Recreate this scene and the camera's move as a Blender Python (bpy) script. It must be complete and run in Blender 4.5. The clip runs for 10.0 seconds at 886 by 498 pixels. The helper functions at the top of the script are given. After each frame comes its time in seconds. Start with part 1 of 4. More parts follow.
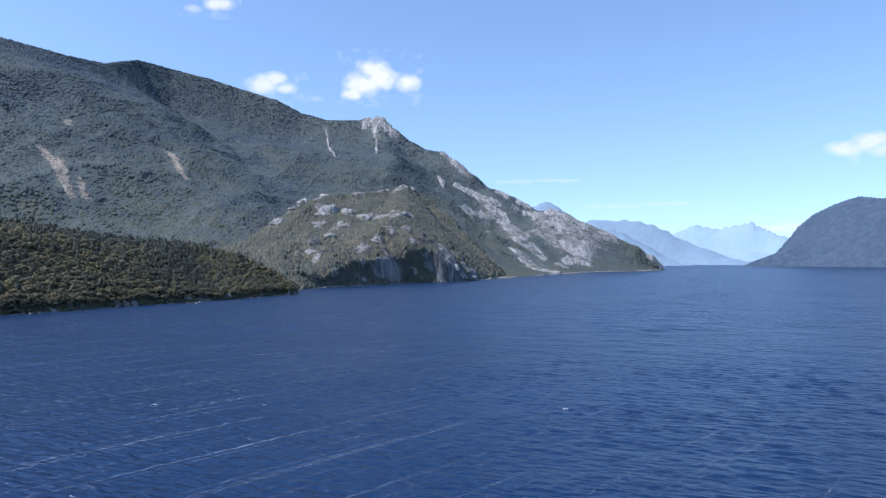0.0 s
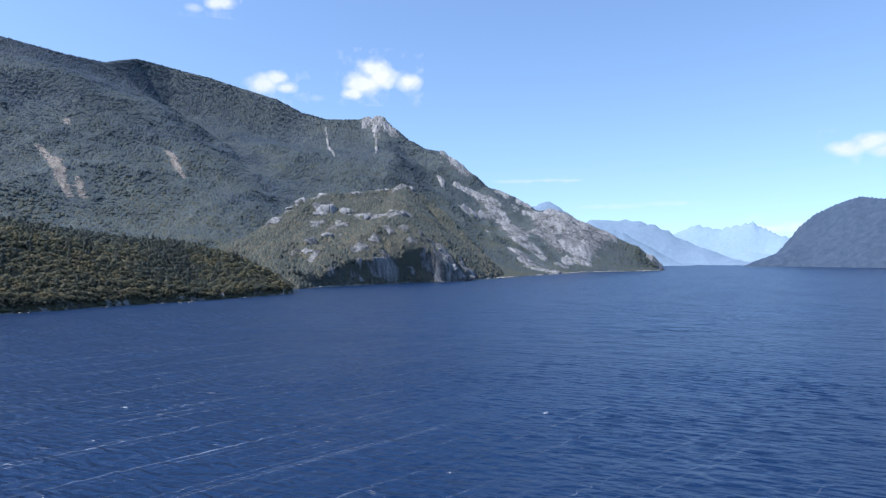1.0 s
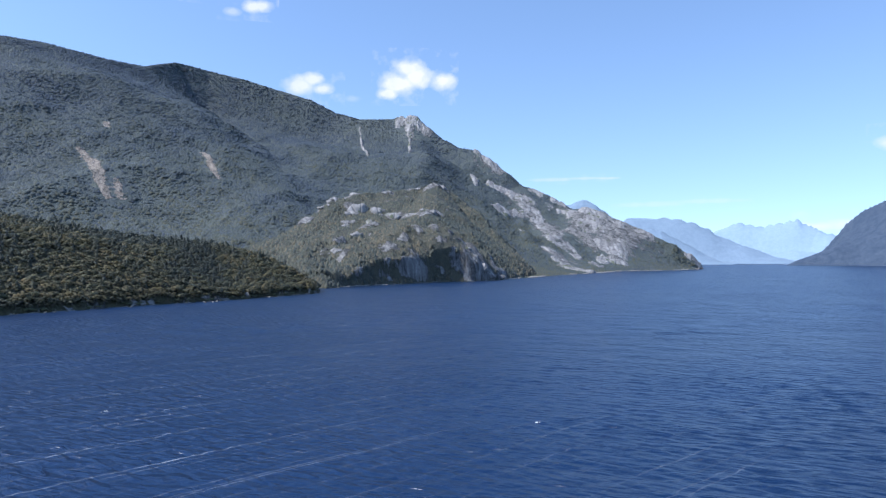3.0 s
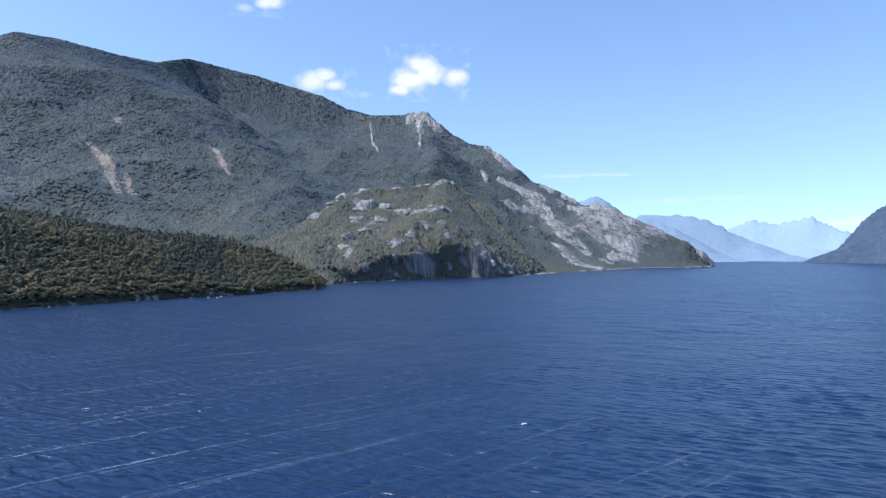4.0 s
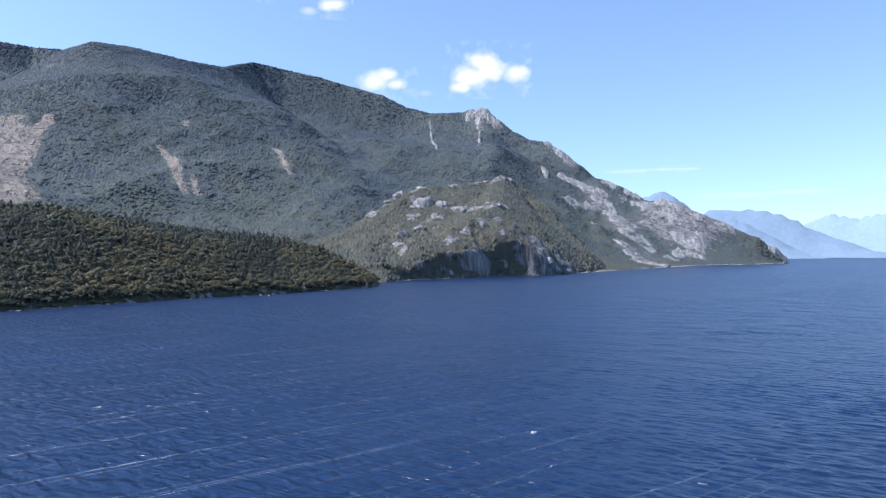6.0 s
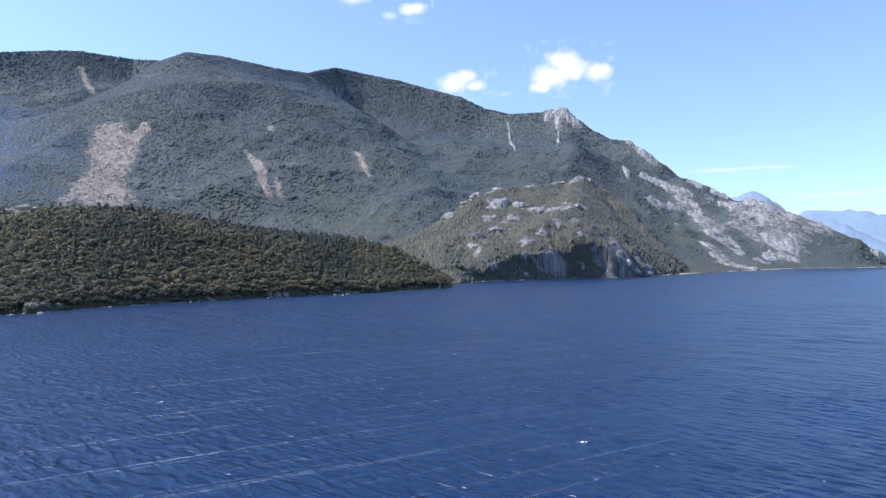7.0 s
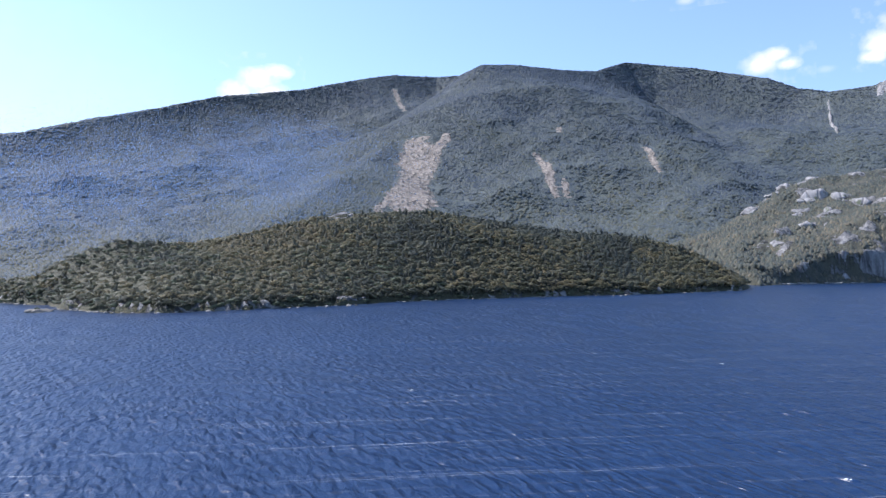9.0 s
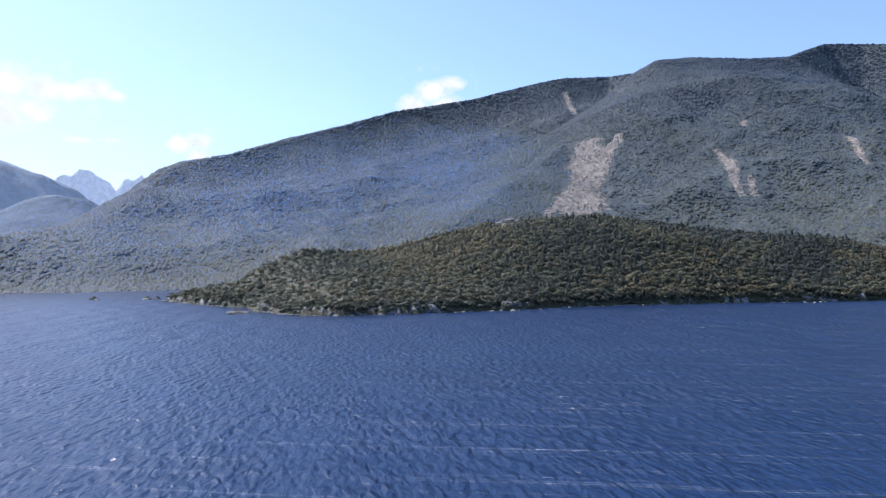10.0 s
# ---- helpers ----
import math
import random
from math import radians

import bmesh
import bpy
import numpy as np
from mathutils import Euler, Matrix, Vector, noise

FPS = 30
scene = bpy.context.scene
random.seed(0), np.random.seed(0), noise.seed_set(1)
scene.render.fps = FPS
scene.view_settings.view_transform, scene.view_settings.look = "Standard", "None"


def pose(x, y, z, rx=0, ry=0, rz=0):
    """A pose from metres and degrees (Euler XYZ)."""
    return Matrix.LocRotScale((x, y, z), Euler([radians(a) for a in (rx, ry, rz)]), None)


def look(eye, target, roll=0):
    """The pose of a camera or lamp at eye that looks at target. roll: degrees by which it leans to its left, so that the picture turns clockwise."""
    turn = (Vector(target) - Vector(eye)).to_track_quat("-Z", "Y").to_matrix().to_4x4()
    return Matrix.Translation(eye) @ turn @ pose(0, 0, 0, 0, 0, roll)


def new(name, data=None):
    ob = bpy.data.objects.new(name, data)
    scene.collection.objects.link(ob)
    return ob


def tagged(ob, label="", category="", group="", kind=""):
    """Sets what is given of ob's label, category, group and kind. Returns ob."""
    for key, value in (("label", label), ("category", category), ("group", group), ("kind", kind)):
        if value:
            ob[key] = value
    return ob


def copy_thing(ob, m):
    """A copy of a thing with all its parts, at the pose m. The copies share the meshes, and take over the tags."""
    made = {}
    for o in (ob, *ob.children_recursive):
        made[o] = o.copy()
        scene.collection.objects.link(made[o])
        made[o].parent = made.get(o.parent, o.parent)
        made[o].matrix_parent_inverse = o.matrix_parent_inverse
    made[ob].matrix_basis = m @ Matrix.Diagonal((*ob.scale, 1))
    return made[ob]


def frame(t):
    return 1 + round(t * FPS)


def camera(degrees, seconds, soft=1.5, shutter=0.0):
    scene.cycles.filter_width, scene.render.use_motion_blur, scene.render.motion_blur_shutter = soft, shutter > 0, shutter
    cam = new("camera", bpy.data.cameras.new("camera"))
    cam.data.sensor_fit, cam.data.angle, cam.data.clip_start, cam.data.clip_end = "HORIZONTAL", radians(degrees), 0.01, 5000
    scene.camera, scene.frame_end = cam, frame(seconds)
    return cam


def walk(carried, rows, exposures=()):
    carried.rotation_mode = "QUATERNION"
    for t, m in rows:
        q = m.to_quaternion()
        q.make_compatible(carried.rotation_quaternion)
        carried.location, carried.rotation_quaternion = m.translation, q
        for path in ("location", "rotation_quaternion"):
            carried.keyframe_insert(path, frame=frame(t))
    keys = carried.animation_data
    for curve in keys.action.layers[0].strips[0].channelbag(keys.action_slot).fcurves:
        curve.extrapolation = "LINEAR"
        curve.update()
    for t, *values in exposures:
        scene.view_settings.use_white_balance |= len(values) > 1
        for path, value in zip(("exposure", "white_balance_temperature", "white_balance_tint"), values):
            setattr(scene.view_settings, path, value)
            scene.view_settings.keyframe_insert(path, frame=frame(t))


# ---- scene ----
cam = camera(66.58, 10.0, soft=1.4)
SHIP = (4.719, 3.672)  # the ship's speed, metres a second
TURNS = (  # seconds, yaw, pitch, roll
    (0, -0.00, 0.89, 0.12), (0.5, -0.24, 1.06, 0.03), (1, 0.10, 0.86, 0.02),
    (1.5, 0.57, 0.59, -0.16), (2, 0.92, 0.55, -0.18), (2.5, 1.87, 0.70, -0.12),
    (3, 3.23, 0.80, 0.15), (3.2, 3.54, 0.73, 0.12), (4.3, 4.65, 0.47, -0.02),
    (4.5, 5.03, 0.62, 0.05), (5, 5.55, 0.30, 0.00), (5.5, 6.56, 0.04, 0.01),
    (5.7, 7.94, 0.17, 0.13), (6.8, 14.19, 0.28, -0.13), (7, 16.34, 0.39, -0.08),
    (7.5, 21.19, 0.41, 0.41), (8, 25.32, 0.13, 0.32), (8.5, 32.26, 0.43, 0.10),
    (9, 40.92, 0.37, 0.16), (9.5, 48.90, 0.54, 0.44), (10, 55.62, 0.93, 0.72),
)
walk(cam, [(t, pose(SHIP[0] * t, SHIP[1] * t, 30, 90 + p, r, y)) for t, y, p, r in TURNS],
     exposures=((0, 0.35, 5800, 12), (5, 0.44, 5850, 13), (7.5, 0.62, 6000, 16), (9, 0.64, 6000, 16), (10, 0.43, 5950, 17)))

# ---- world, sun ----
SUN_YAW, SUN_HEIGHT = 109.0, 49.0  # degrees to the left of the first heading, degrees up
sky_world = bpy.data.worlds.new("sky")
scene.world = sky_world
sky_world.use_nodes = True
wt = sky_world.node_tree
sky_tex = wt.nodes.new("ShaderNodeTexSky")
sky_tex.sky_type, sky_tex.sun_disc = "NISHITA", False
sky_tex.sun_elevation, sky_tex.sun_rotation = radians(SUN_HEIGHT), radians(-SUN_YAW)
sky_tex.altitude, sky_tex.air_density, sky_tex.dust_density, sky_tex.ozone_density = 0, 1.0, 0.35, 1.6
sky_at = wt.nodes.new("ShaderNodeTexCoord")  # clear dry air: the milky band at the horizon lies lower than in the model
sky_up, sky_unit = wt.nodes.new("ShaderNodeVectorMath"), wt.nodes.new("ShaderNodeVectorMath")
sky_up.operation, sky_unit.operation = "ADD", "NORMALIZE"
sky_up.inputs[1].default_value = (0, 0, 0.105)
wt.links.new(sky_at.outputs["Generated"], sky_up.inputs[0])
wt.links.new(sky_up.outputs[0], sky_unit.inputs[0])
wt.links.new(sky_unit.outputs[0], sky_tex.inputs[0])
wt.links.new(sky_tex.outputs[0], wt.nodes["Background"].inputs[0])
wt.nodes["Background"].inputs[1].default_value = 0.18
sun = new("sun", bpy.data.lights.new("sun", "SUN"))
sun.data.energy, sun.data.angle, sun.data.color = 5.0, radians(0.53), (1.0, 0.95, 0.87)
sy, sh = radians(SUN_YAW), radians(SUN_HEIGHT)
sun_way = Vector((-math.sin(sy) * math.cos(sh), math.cos(sy) * math.cos(sh), math.sin(sh)))
sun.matrix_world = look(sun_way * 1000, (0, 0, 0))

# ---- shapes of the land ----
def lattice(ix, iy, seed):
    """Random numbers 0 to 1 for whole numbers ix, iy."""
    n = (ix.astype(np.int64) * 374761393 + iy.astype(np.int64) * 668265263 + seed * 974634777) & 0xFFFFFFFF
    n = ((n ^ (n >> 13)) * 1274126177) & 0xFFFFFFFF
    return ((n ^ (n >> 16)) & 0xFFFF) / 65535.0


def smooth(x, y, seed):
    ix, iy = np.floor(x), np.floor(y)
    u, w = x - ix, y - iy
    u, w = u * u * (3 - 2 * u), w * w * (3 - 2 * w)
    a, b = lattice(ix, iy, seed), lattice(ix + 1, iy, seed)
    c, e = lattice(ix, iy + 1, seed), lattice(ix + 1, iy + 1, seed)
    return (a + (b - a) * u) * (1 - w) + (c + (e - c) * u) * w


def fbm(x, y, size, octaves, seed, ridged=False):
    """Noise about -1 to 1 whose largest features are size metres wide."""
    total, amp, norm = np.zeros(np.shape(x)), 1.0, 0.0
    for k in range(octaves):
        s = smooth(x / size + 17.3 * k, y / size - 9.1 * k, seed + k) * 2 - 1
        total += amp * ((1 - 2 * np.abs(s)) if ridged else s)
        norm += amp
        amp, size = amp * 0.5, size * 0.5
    return total / norm


def crowns(x, y, size, seed):
    """Height 0 to 1 of a closed canopy of round crowns, each about size metres wide."""
    gx, gy = x / size, y / size
    ix, iy = np.floor(gx), np.floor(gy)
    top = np.zeros(np.shape(x))
    for dx in (-1, 0, 1):
        for dy in (-1, 0, 1):
            cx, cy = ix + dx, iy + dy
            px, py = cx + lattice(cx, cy, seed), cy + lattice(cx, cy, seed + 1)
            r = 0.6 + 0.5 * lattice(cx, cy, seed + 2)
            d2 = ((gx - px) ** 2 + (gy - py) ** 2) / (r * r)
            tall = 0.55 + 0.45 * lattice(cx, cy, seed + 3)
            top = np.maximum(top, np.sqrt(np.clip(1 - d2, 0, 1)) * tall)
    return top


def dense(line, step):
    pts = []
    for a, b in zip(line[:-1], line[1:]):
        a, b = np.array(a, float), np.array(b, float)
        n = max(1, int(np.hypot(*(b - a)[:2]) / step))
        pts += [a + (b - a) * k / n for k in range(n)]
    return np.array(pts + [np.array(line[-1], float)])


def to_line(x, y, line, soft):
    """Distance to a line, and its height near there."""
    near, total, weight = np.full(x.shape, 1e9), np.zeros(x.shape), np.zeros(x.shape)
    for a, b in zip(line[:-1], line[1:]):
        dx, dy = b[0] - a[0], b[1] - a[1]
        s = np.clip(((x - a[0]) * dx + (y - a[1]) * dy) / (dx * dx + dy * dy + 1e-9), 0, 1)
        d2 = (x - a[0] - s * dx) ** 2 + (y - a[1] - s * dy) ** 2
        near = np.minimum(near, d2)
        if len(a) > 2:
            w = 1 / (d2 + soft * soft) ** 2
            total, weight = total + w * (a[2] + s * (b[2] - a[2])), weight + w
    return np.sqrt(near), total / np.maximum(weight, 1e-30)


def inside(x, y, ring):
    odd = np.zeros(x.shape, bool)
    for (x0, y0), (x1, y1) in zip(ring, ring[1:] + ring[:1]):
        if y0 != y1:
            odd ^= ((y0 > y) != (y1 > y)) & (x < (x1 - x0) * (y - y0) / (y1 - y0) + x0)
    return odd


def land(x, y, shore, ridges, power, soft, rough, seed, ragged=3.0, bend=0.0, crest=0.0):
    """Height of a landform: nought along its shore, rising to its ridge lines."""
    ds, _ = to_line(x, y, shore + shore[:1], soft)
    ds = np.where(inside(x, y, shore), ds, -ds) + ragged * fbm(x, y, ragged * 9, 4, seed + 5)
    ins = ds > 0
    ds = np.abs(ds)
    z = np.zeros(x.shape)
    near_ridge = np.full(x.shape, 1e9)
    for line in ridges:
        dr, zr = to_line(x, y, line, soft)
        dr = np.maximum(dr - crest, 0)
        rise = ds / (ds + dr + 1e-6)
        z = np.maximum(z, zr * rise ** power * (1 + bend - bend * rise))
        near_ridge = np.minimum(near_ridge, dr)
    room = np.minimum(ds, near_ridge + 15)
    z = z + rough * np.minimum(room, 220) * (fbm(x, y, 260, 5, seed, True) + 0.25)
    return np.where(ins, np.maximum(z, 0.5), -np.minimum(ds, 30) * 0.4), ds, ins


def blobs(x, y, spots):
    """0 to 1 inside round spots (x, y, radius) with a soft edge."""
    m = np.zeros(x.shape)
    for px, py, r in spots:
        m = np.maximum(m, np.clip(1.6 - 1.3 * np.hypot(x - px, y - py) / r, 0, 1))
    return m


def strip(x, y, line):
    """0 to 1 along a line of (x, y, half width)."""
    m = np.zeros(x.shape)
    for p in dense(line, 6):
        m = np.maximum(m, np.clip(1.3 - 0.8 * np.hypot(x - p[0], y - p[1]) / p[2], 0, 1))
    return m


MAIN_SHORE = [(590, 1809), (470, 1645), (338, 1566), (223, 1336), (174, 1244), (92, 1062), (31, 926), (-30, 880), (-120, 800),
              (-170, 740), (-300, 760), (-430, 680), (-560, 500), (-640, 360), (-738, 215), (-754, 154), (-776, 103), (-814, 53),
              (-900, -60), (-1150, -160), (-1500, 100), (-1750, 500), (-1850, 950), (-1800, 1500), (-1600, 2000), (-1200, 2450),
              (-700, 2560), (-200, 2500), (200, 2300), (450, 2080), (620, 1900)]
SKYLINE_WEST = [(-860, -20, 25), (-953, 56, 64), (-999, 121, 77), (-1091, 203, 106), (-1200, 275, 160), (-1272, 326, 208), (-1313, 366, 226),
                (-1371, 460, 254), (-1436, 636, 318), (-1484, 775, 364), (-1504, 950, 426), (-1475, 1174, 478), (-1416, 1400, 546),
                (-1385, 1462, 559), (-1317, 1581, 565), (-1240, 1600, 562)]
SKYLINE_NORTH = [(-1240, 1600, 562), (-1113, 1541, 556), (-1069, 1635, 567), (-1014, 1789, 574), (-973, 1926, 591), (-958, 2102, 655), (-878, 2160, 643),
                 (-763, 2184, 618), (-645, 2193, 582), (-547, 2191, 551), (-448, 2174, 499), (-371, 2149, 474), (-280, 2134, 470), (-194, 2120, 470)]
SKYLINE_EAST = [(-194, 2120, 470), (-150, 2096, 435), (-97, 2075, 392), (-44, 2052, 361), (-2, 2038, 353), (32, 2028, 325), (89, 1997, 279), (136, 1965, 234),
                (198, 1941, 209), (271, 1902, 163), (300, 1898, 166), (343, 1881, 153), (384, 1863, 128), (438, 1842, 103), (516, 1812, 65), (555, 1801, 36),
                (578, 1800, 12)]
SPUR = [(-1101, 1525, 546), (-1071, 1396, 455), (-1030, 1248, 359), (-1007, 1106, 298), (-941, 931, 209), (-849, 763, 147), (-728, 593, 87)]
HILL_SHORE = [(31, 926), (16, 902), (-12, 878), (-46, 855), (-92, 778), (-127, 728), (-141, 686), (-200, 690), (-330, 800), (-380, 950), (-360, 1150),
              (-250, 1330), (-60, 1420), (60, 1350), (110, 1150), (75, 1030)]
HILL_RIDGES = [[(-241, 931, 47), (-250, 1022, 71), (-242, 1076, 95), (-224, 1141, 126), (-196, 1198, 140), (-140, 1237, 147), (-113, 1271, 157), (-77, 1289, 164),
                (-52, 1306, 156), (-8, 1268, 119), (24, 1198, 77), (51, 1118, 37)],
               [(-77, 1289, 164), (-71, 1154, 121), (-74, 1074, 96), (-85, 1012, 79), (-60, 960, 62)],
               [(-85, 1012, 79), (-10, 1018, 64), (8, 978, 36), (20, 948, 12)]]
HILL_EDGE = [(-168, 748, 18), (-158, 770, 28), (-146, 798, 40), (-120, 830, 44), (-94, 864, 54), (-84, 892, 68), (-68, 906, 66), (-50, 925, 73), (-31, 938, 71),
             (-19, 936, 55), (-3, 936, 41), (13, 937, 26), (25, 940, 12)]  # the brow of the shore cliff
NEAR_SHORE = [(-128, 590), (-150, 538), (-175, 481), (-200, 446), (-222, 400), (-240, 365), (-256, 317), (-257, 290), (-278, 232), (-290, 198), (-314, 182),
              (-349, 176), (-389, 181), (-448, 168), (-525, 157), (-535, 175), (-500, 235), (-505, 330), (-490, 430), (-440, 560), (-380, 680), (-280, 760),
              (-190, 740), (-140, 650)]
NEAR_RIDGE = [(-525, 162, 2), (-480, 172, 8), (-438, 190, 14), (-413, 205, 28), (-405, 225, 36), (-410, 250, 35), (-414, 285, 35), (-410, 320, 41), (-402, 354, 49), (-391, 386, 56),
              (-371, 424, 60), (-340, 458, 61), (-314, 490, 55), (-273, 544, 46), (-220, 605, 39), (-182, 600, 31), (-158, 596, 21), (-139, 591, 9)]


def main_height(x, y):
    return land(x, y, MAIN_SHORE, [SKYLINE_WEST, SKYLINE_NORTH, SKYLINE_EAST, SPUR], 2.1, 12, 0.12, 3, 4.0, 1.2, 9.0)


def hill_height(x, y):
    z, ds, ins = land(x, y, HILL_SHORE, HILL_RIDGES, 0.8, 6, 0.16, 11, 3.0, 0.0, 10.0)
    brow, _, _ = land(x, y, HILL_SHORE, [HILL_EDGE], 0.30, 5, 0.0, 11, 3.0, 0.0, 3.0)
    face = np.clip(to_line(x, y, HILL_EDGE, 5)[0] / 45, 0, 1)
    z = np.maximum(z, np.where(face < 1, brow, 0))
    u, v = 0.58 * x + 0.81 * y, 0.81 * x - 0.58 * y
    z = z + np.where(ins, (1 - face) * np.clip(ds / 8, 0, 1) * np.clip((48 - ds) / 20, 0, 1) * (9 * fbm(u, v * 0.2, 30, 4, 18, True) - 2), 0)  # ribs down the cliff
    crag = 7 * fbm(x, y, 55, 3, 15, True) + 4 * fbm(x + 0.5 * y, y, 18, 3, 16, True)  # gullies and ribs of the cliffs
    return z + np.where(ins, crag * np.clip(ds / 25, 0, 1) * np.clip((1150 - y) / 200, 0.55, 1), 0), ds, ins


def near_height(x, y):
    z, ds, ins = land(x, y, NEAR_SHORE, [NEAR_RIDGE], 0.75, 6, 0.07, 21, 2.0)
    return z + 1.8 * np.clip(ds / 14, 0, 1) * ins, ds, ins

# ---- materials ----
def material(name):
    m = bpy.data.materials.new(name)
    m.use_nodes = True
    return m, m.node_tree, m.node_tree.nodes["Principled BSDF"]


def node(tree, kind, inputs=(), **settings):
    """A shader node; inputs are pairs of a socket's name or number and a value or another node's socket."""
    n = tree.nodes.new(kind)
    for key, value in settings.items():
        setattr(n, key, value)
    for key, value in inputs:
        if isinstance(value, bpy.types.NodeSocket):
            tree.links.new(value, n.inputs[key])
        else:
            n.inputs[key].default_value = value
    return n


def ramp(tree, fac, stops):
    n = node(tree, "ShaderNodeValToRGB", ((0, fac),))
    while len(n.color_ramp.elements) < len(stops):
        n.color_ramp.elements.new(0.5)
    for e, (at, c) in zip(n.color_ramp.elements, stops):
        e.position, e.color = at, (*c, 1) if len(c) == 3 else c
    return n.outputs[0]


def grey(a, b):
    return ((a, (0, 0, 0)), (b, (1, 1, 1)))


def mix(tree, fac, a, b, blend="MIX"):
    return node(tree, "ShaderNodeMix", ((0, fac), (6, a), (7, b)), data_type="RGBA", blend_type=blend).outputs[2]


def place(tree, scale=(1, 1, 1), turn=0.0):
    c = node(tree, "ShaderNodeTexCoord").outputs["Object"]
    if turn:
        c = node(tree, "ShaderNodeMapping", (("Vector", c), ("Rotation", (0, 0, turn)))).outputs[0]
    return node(tree, "ShaderNodeMapping", (("Vector", c), ("Scale", scale))).outputs[0]


def noise_of(tree, where, scale, detail=4.0, rough=0.55, distort=0.0):
    return node(tree, "ShaderNodeTexNoise", (("Vector", where), ("Scale", scale), ("Detail", detail), ("Roughness", rough), ("Distortion", distort))).outputs[0]


def attribute(tree, name):
    return node(tree, "ShaderNodeAttribute", attribute_name=name).outputs["Fac"]


def math_of(tree, kind, a, b=0.0):
    return node(tree, "ShaderNodeMath", ((0, a), (1, b)), operation=kind).outputs[0]


def land_material(name, leaf, crown, sheen, stone=((0.05, 0.05, 0.05), (0.15, 0.148, 0.146), (0.32, 0.312, 0.30)), soft=0.0):
    """Forest canopy with bare granite and fresh scree where the land's own attributes put them."""
    m, t, p = material(name)
    pos = place(t)
    cells = node(t, "ShaderNodeTexVoronoi", (("Vector", pos), ("Scale", 1 / crown), ("Randomness", 1.0)))
    tint = node(t, "ShaderNodeSeparateColor", ((0, cells.outputs["Color"]),)).outputs[0]
    patch = noise_of(t, pos, 0.012, 4)
    fine = noise_of(t, pos, 0.5, 5, 0.65)
    green = ramp(t, tint, ((0.0, leaf[0]), (0.45, leaf[1]), (0.8, leaf[2]), (1.0, leaf[3])))
    green = mix(t, ramp(t, patch, grey(0.42, 0.62)), green, (*leaf[2], 1), "MIX")
    green = mix(t, 0.75, green, ramp(t, fine, ((0.25, (0.25, 0.25, 0.25)), (0.75, (1, 1, 1)))), "MULTIPLY")
    streaks = noise_of(t, place(t, (1, 1, 0.25)), 0.09, 6, 0.65, 1.2)
    speck = noise_of(t, pos, 0.45, 5, 0.7)
    rock = ramp(t, streaks, ((0.36, stone[0]), (0.47, stone[1]), (0.66, stone[2])))
    rock = mix(t, 0.55, rock, ramp(t, speck, ((0.3, (0.3, 0.3, 0.3)), (0.6, (1, 1, 1)))), "MULTIPLY")
    rubble = node(t, "ShaderNodeTexVoronoi", (("Vector", pos), ("Scale", 0.22)))
    scree = ramp(t, noise_of(t, place(t, (0.045, 0.09, 0.04), radians(48)), 1.0, 9, 0.78, 0.2), ((0.36, (0.11, 0.096, 0.080)), (0.47, (0.25, 0.216, 0.180)), (0.64, (0.40, 0.350, 0.295))))
    scree = mix(t, 0.5, scree, ramp(t, rubble.outputs["Distance"], ((0.0, (1, 1, 1)), (0.8, (0.45, 0.43, 0.4)))), "MULTIPLY")
    edge = math_of(t, "MULTIPLY", math_of(t, "SUBTRACT", noise_of(t, pos, 0.06, 8, 0.72), 0.5), 2.2)
    f_rock = ramp(t, math_of(t, "ADD", attribute(t, "rock"), edge), grey(0.46, 0.56))
    f_scree = ramp(t, math_of(t, "ADD", attribute(t, "scree"), edge), grey(0.45, 0.56))
    colour = mix(t, f_scree, mix(t, f_rock, green, rock), scree)
    bare = math_of(t, "MAXIMUM", f_rock, f_scree)
    t.links.new(colour, p.inputs["Base Color"])
    p.inputs["Roughness"].default_value = 0.75
    p.inputs["Specular IOR Level"].default_value = 0.25
    # faint blue-tinted sheen on the leafy ground, in place of haze
    t.links.new(math_of(t, "MULTIPLY", math_of(t, "SUBTRACT", 1.0, bare), sheen), p.inputs["Sheen Weight"])
    p.inputs["Sheen Roughness"].default_value = 0.6
    p.inputs["Sheen Tint"].default_value = (0.75, 0.87, 1.0, 1)
    lumps = math_of(t, "ADD", math_of(t, "MULTIPLY", math_of(t, "SUBTRACT", 1.0, bare), math_of(t, "MULTIPLY", cells.outputs["Distance"], -crown * 0.12)), math_of(t, "MULTIPLY", fine, 2.0))
    lumps = math_of(t, "ADD", lumps, math_of(t, "MULTIPLY", streaks, math_of(t, "MULTIPLY", bare, 5.0)))
    t.links.new(node(t, "ShaderNodeBump", (("Height", lumps), ("Strength", 0.8), ("Distance", 1.0))).outputs[0], p.inputs["Normal"])
    return m


# mountain greens shifted to blue-grey: haze put into the base colour
HAZED_LEAF = ((0.078, 0.098, 0.112), (0.092, 0.112, 0.116), (0.106, 0.126, 0.114), (0.122, 0.134, 0.102))
MAIN_LAND = land_material("mountain_forest", HAZED_LEAF, 9.0, 0.05)
HILL_LAND = land_material("hill_scrub", ((0.050, 0.056, 0.042), (0.068, 0.070, 0.048), (0.090, 0.086, 0.056), (0.116, 0.102, 0.066)), 6.0, 0.06)
NEAR_LAND = land_material("forest_floor", ((0.058, 0.062, 0.040), (0.076, 0.078, 0.046), (0.092, 0.088, 0.050), (0.106, 0.096, 0.056)), 4.0, 0.0)


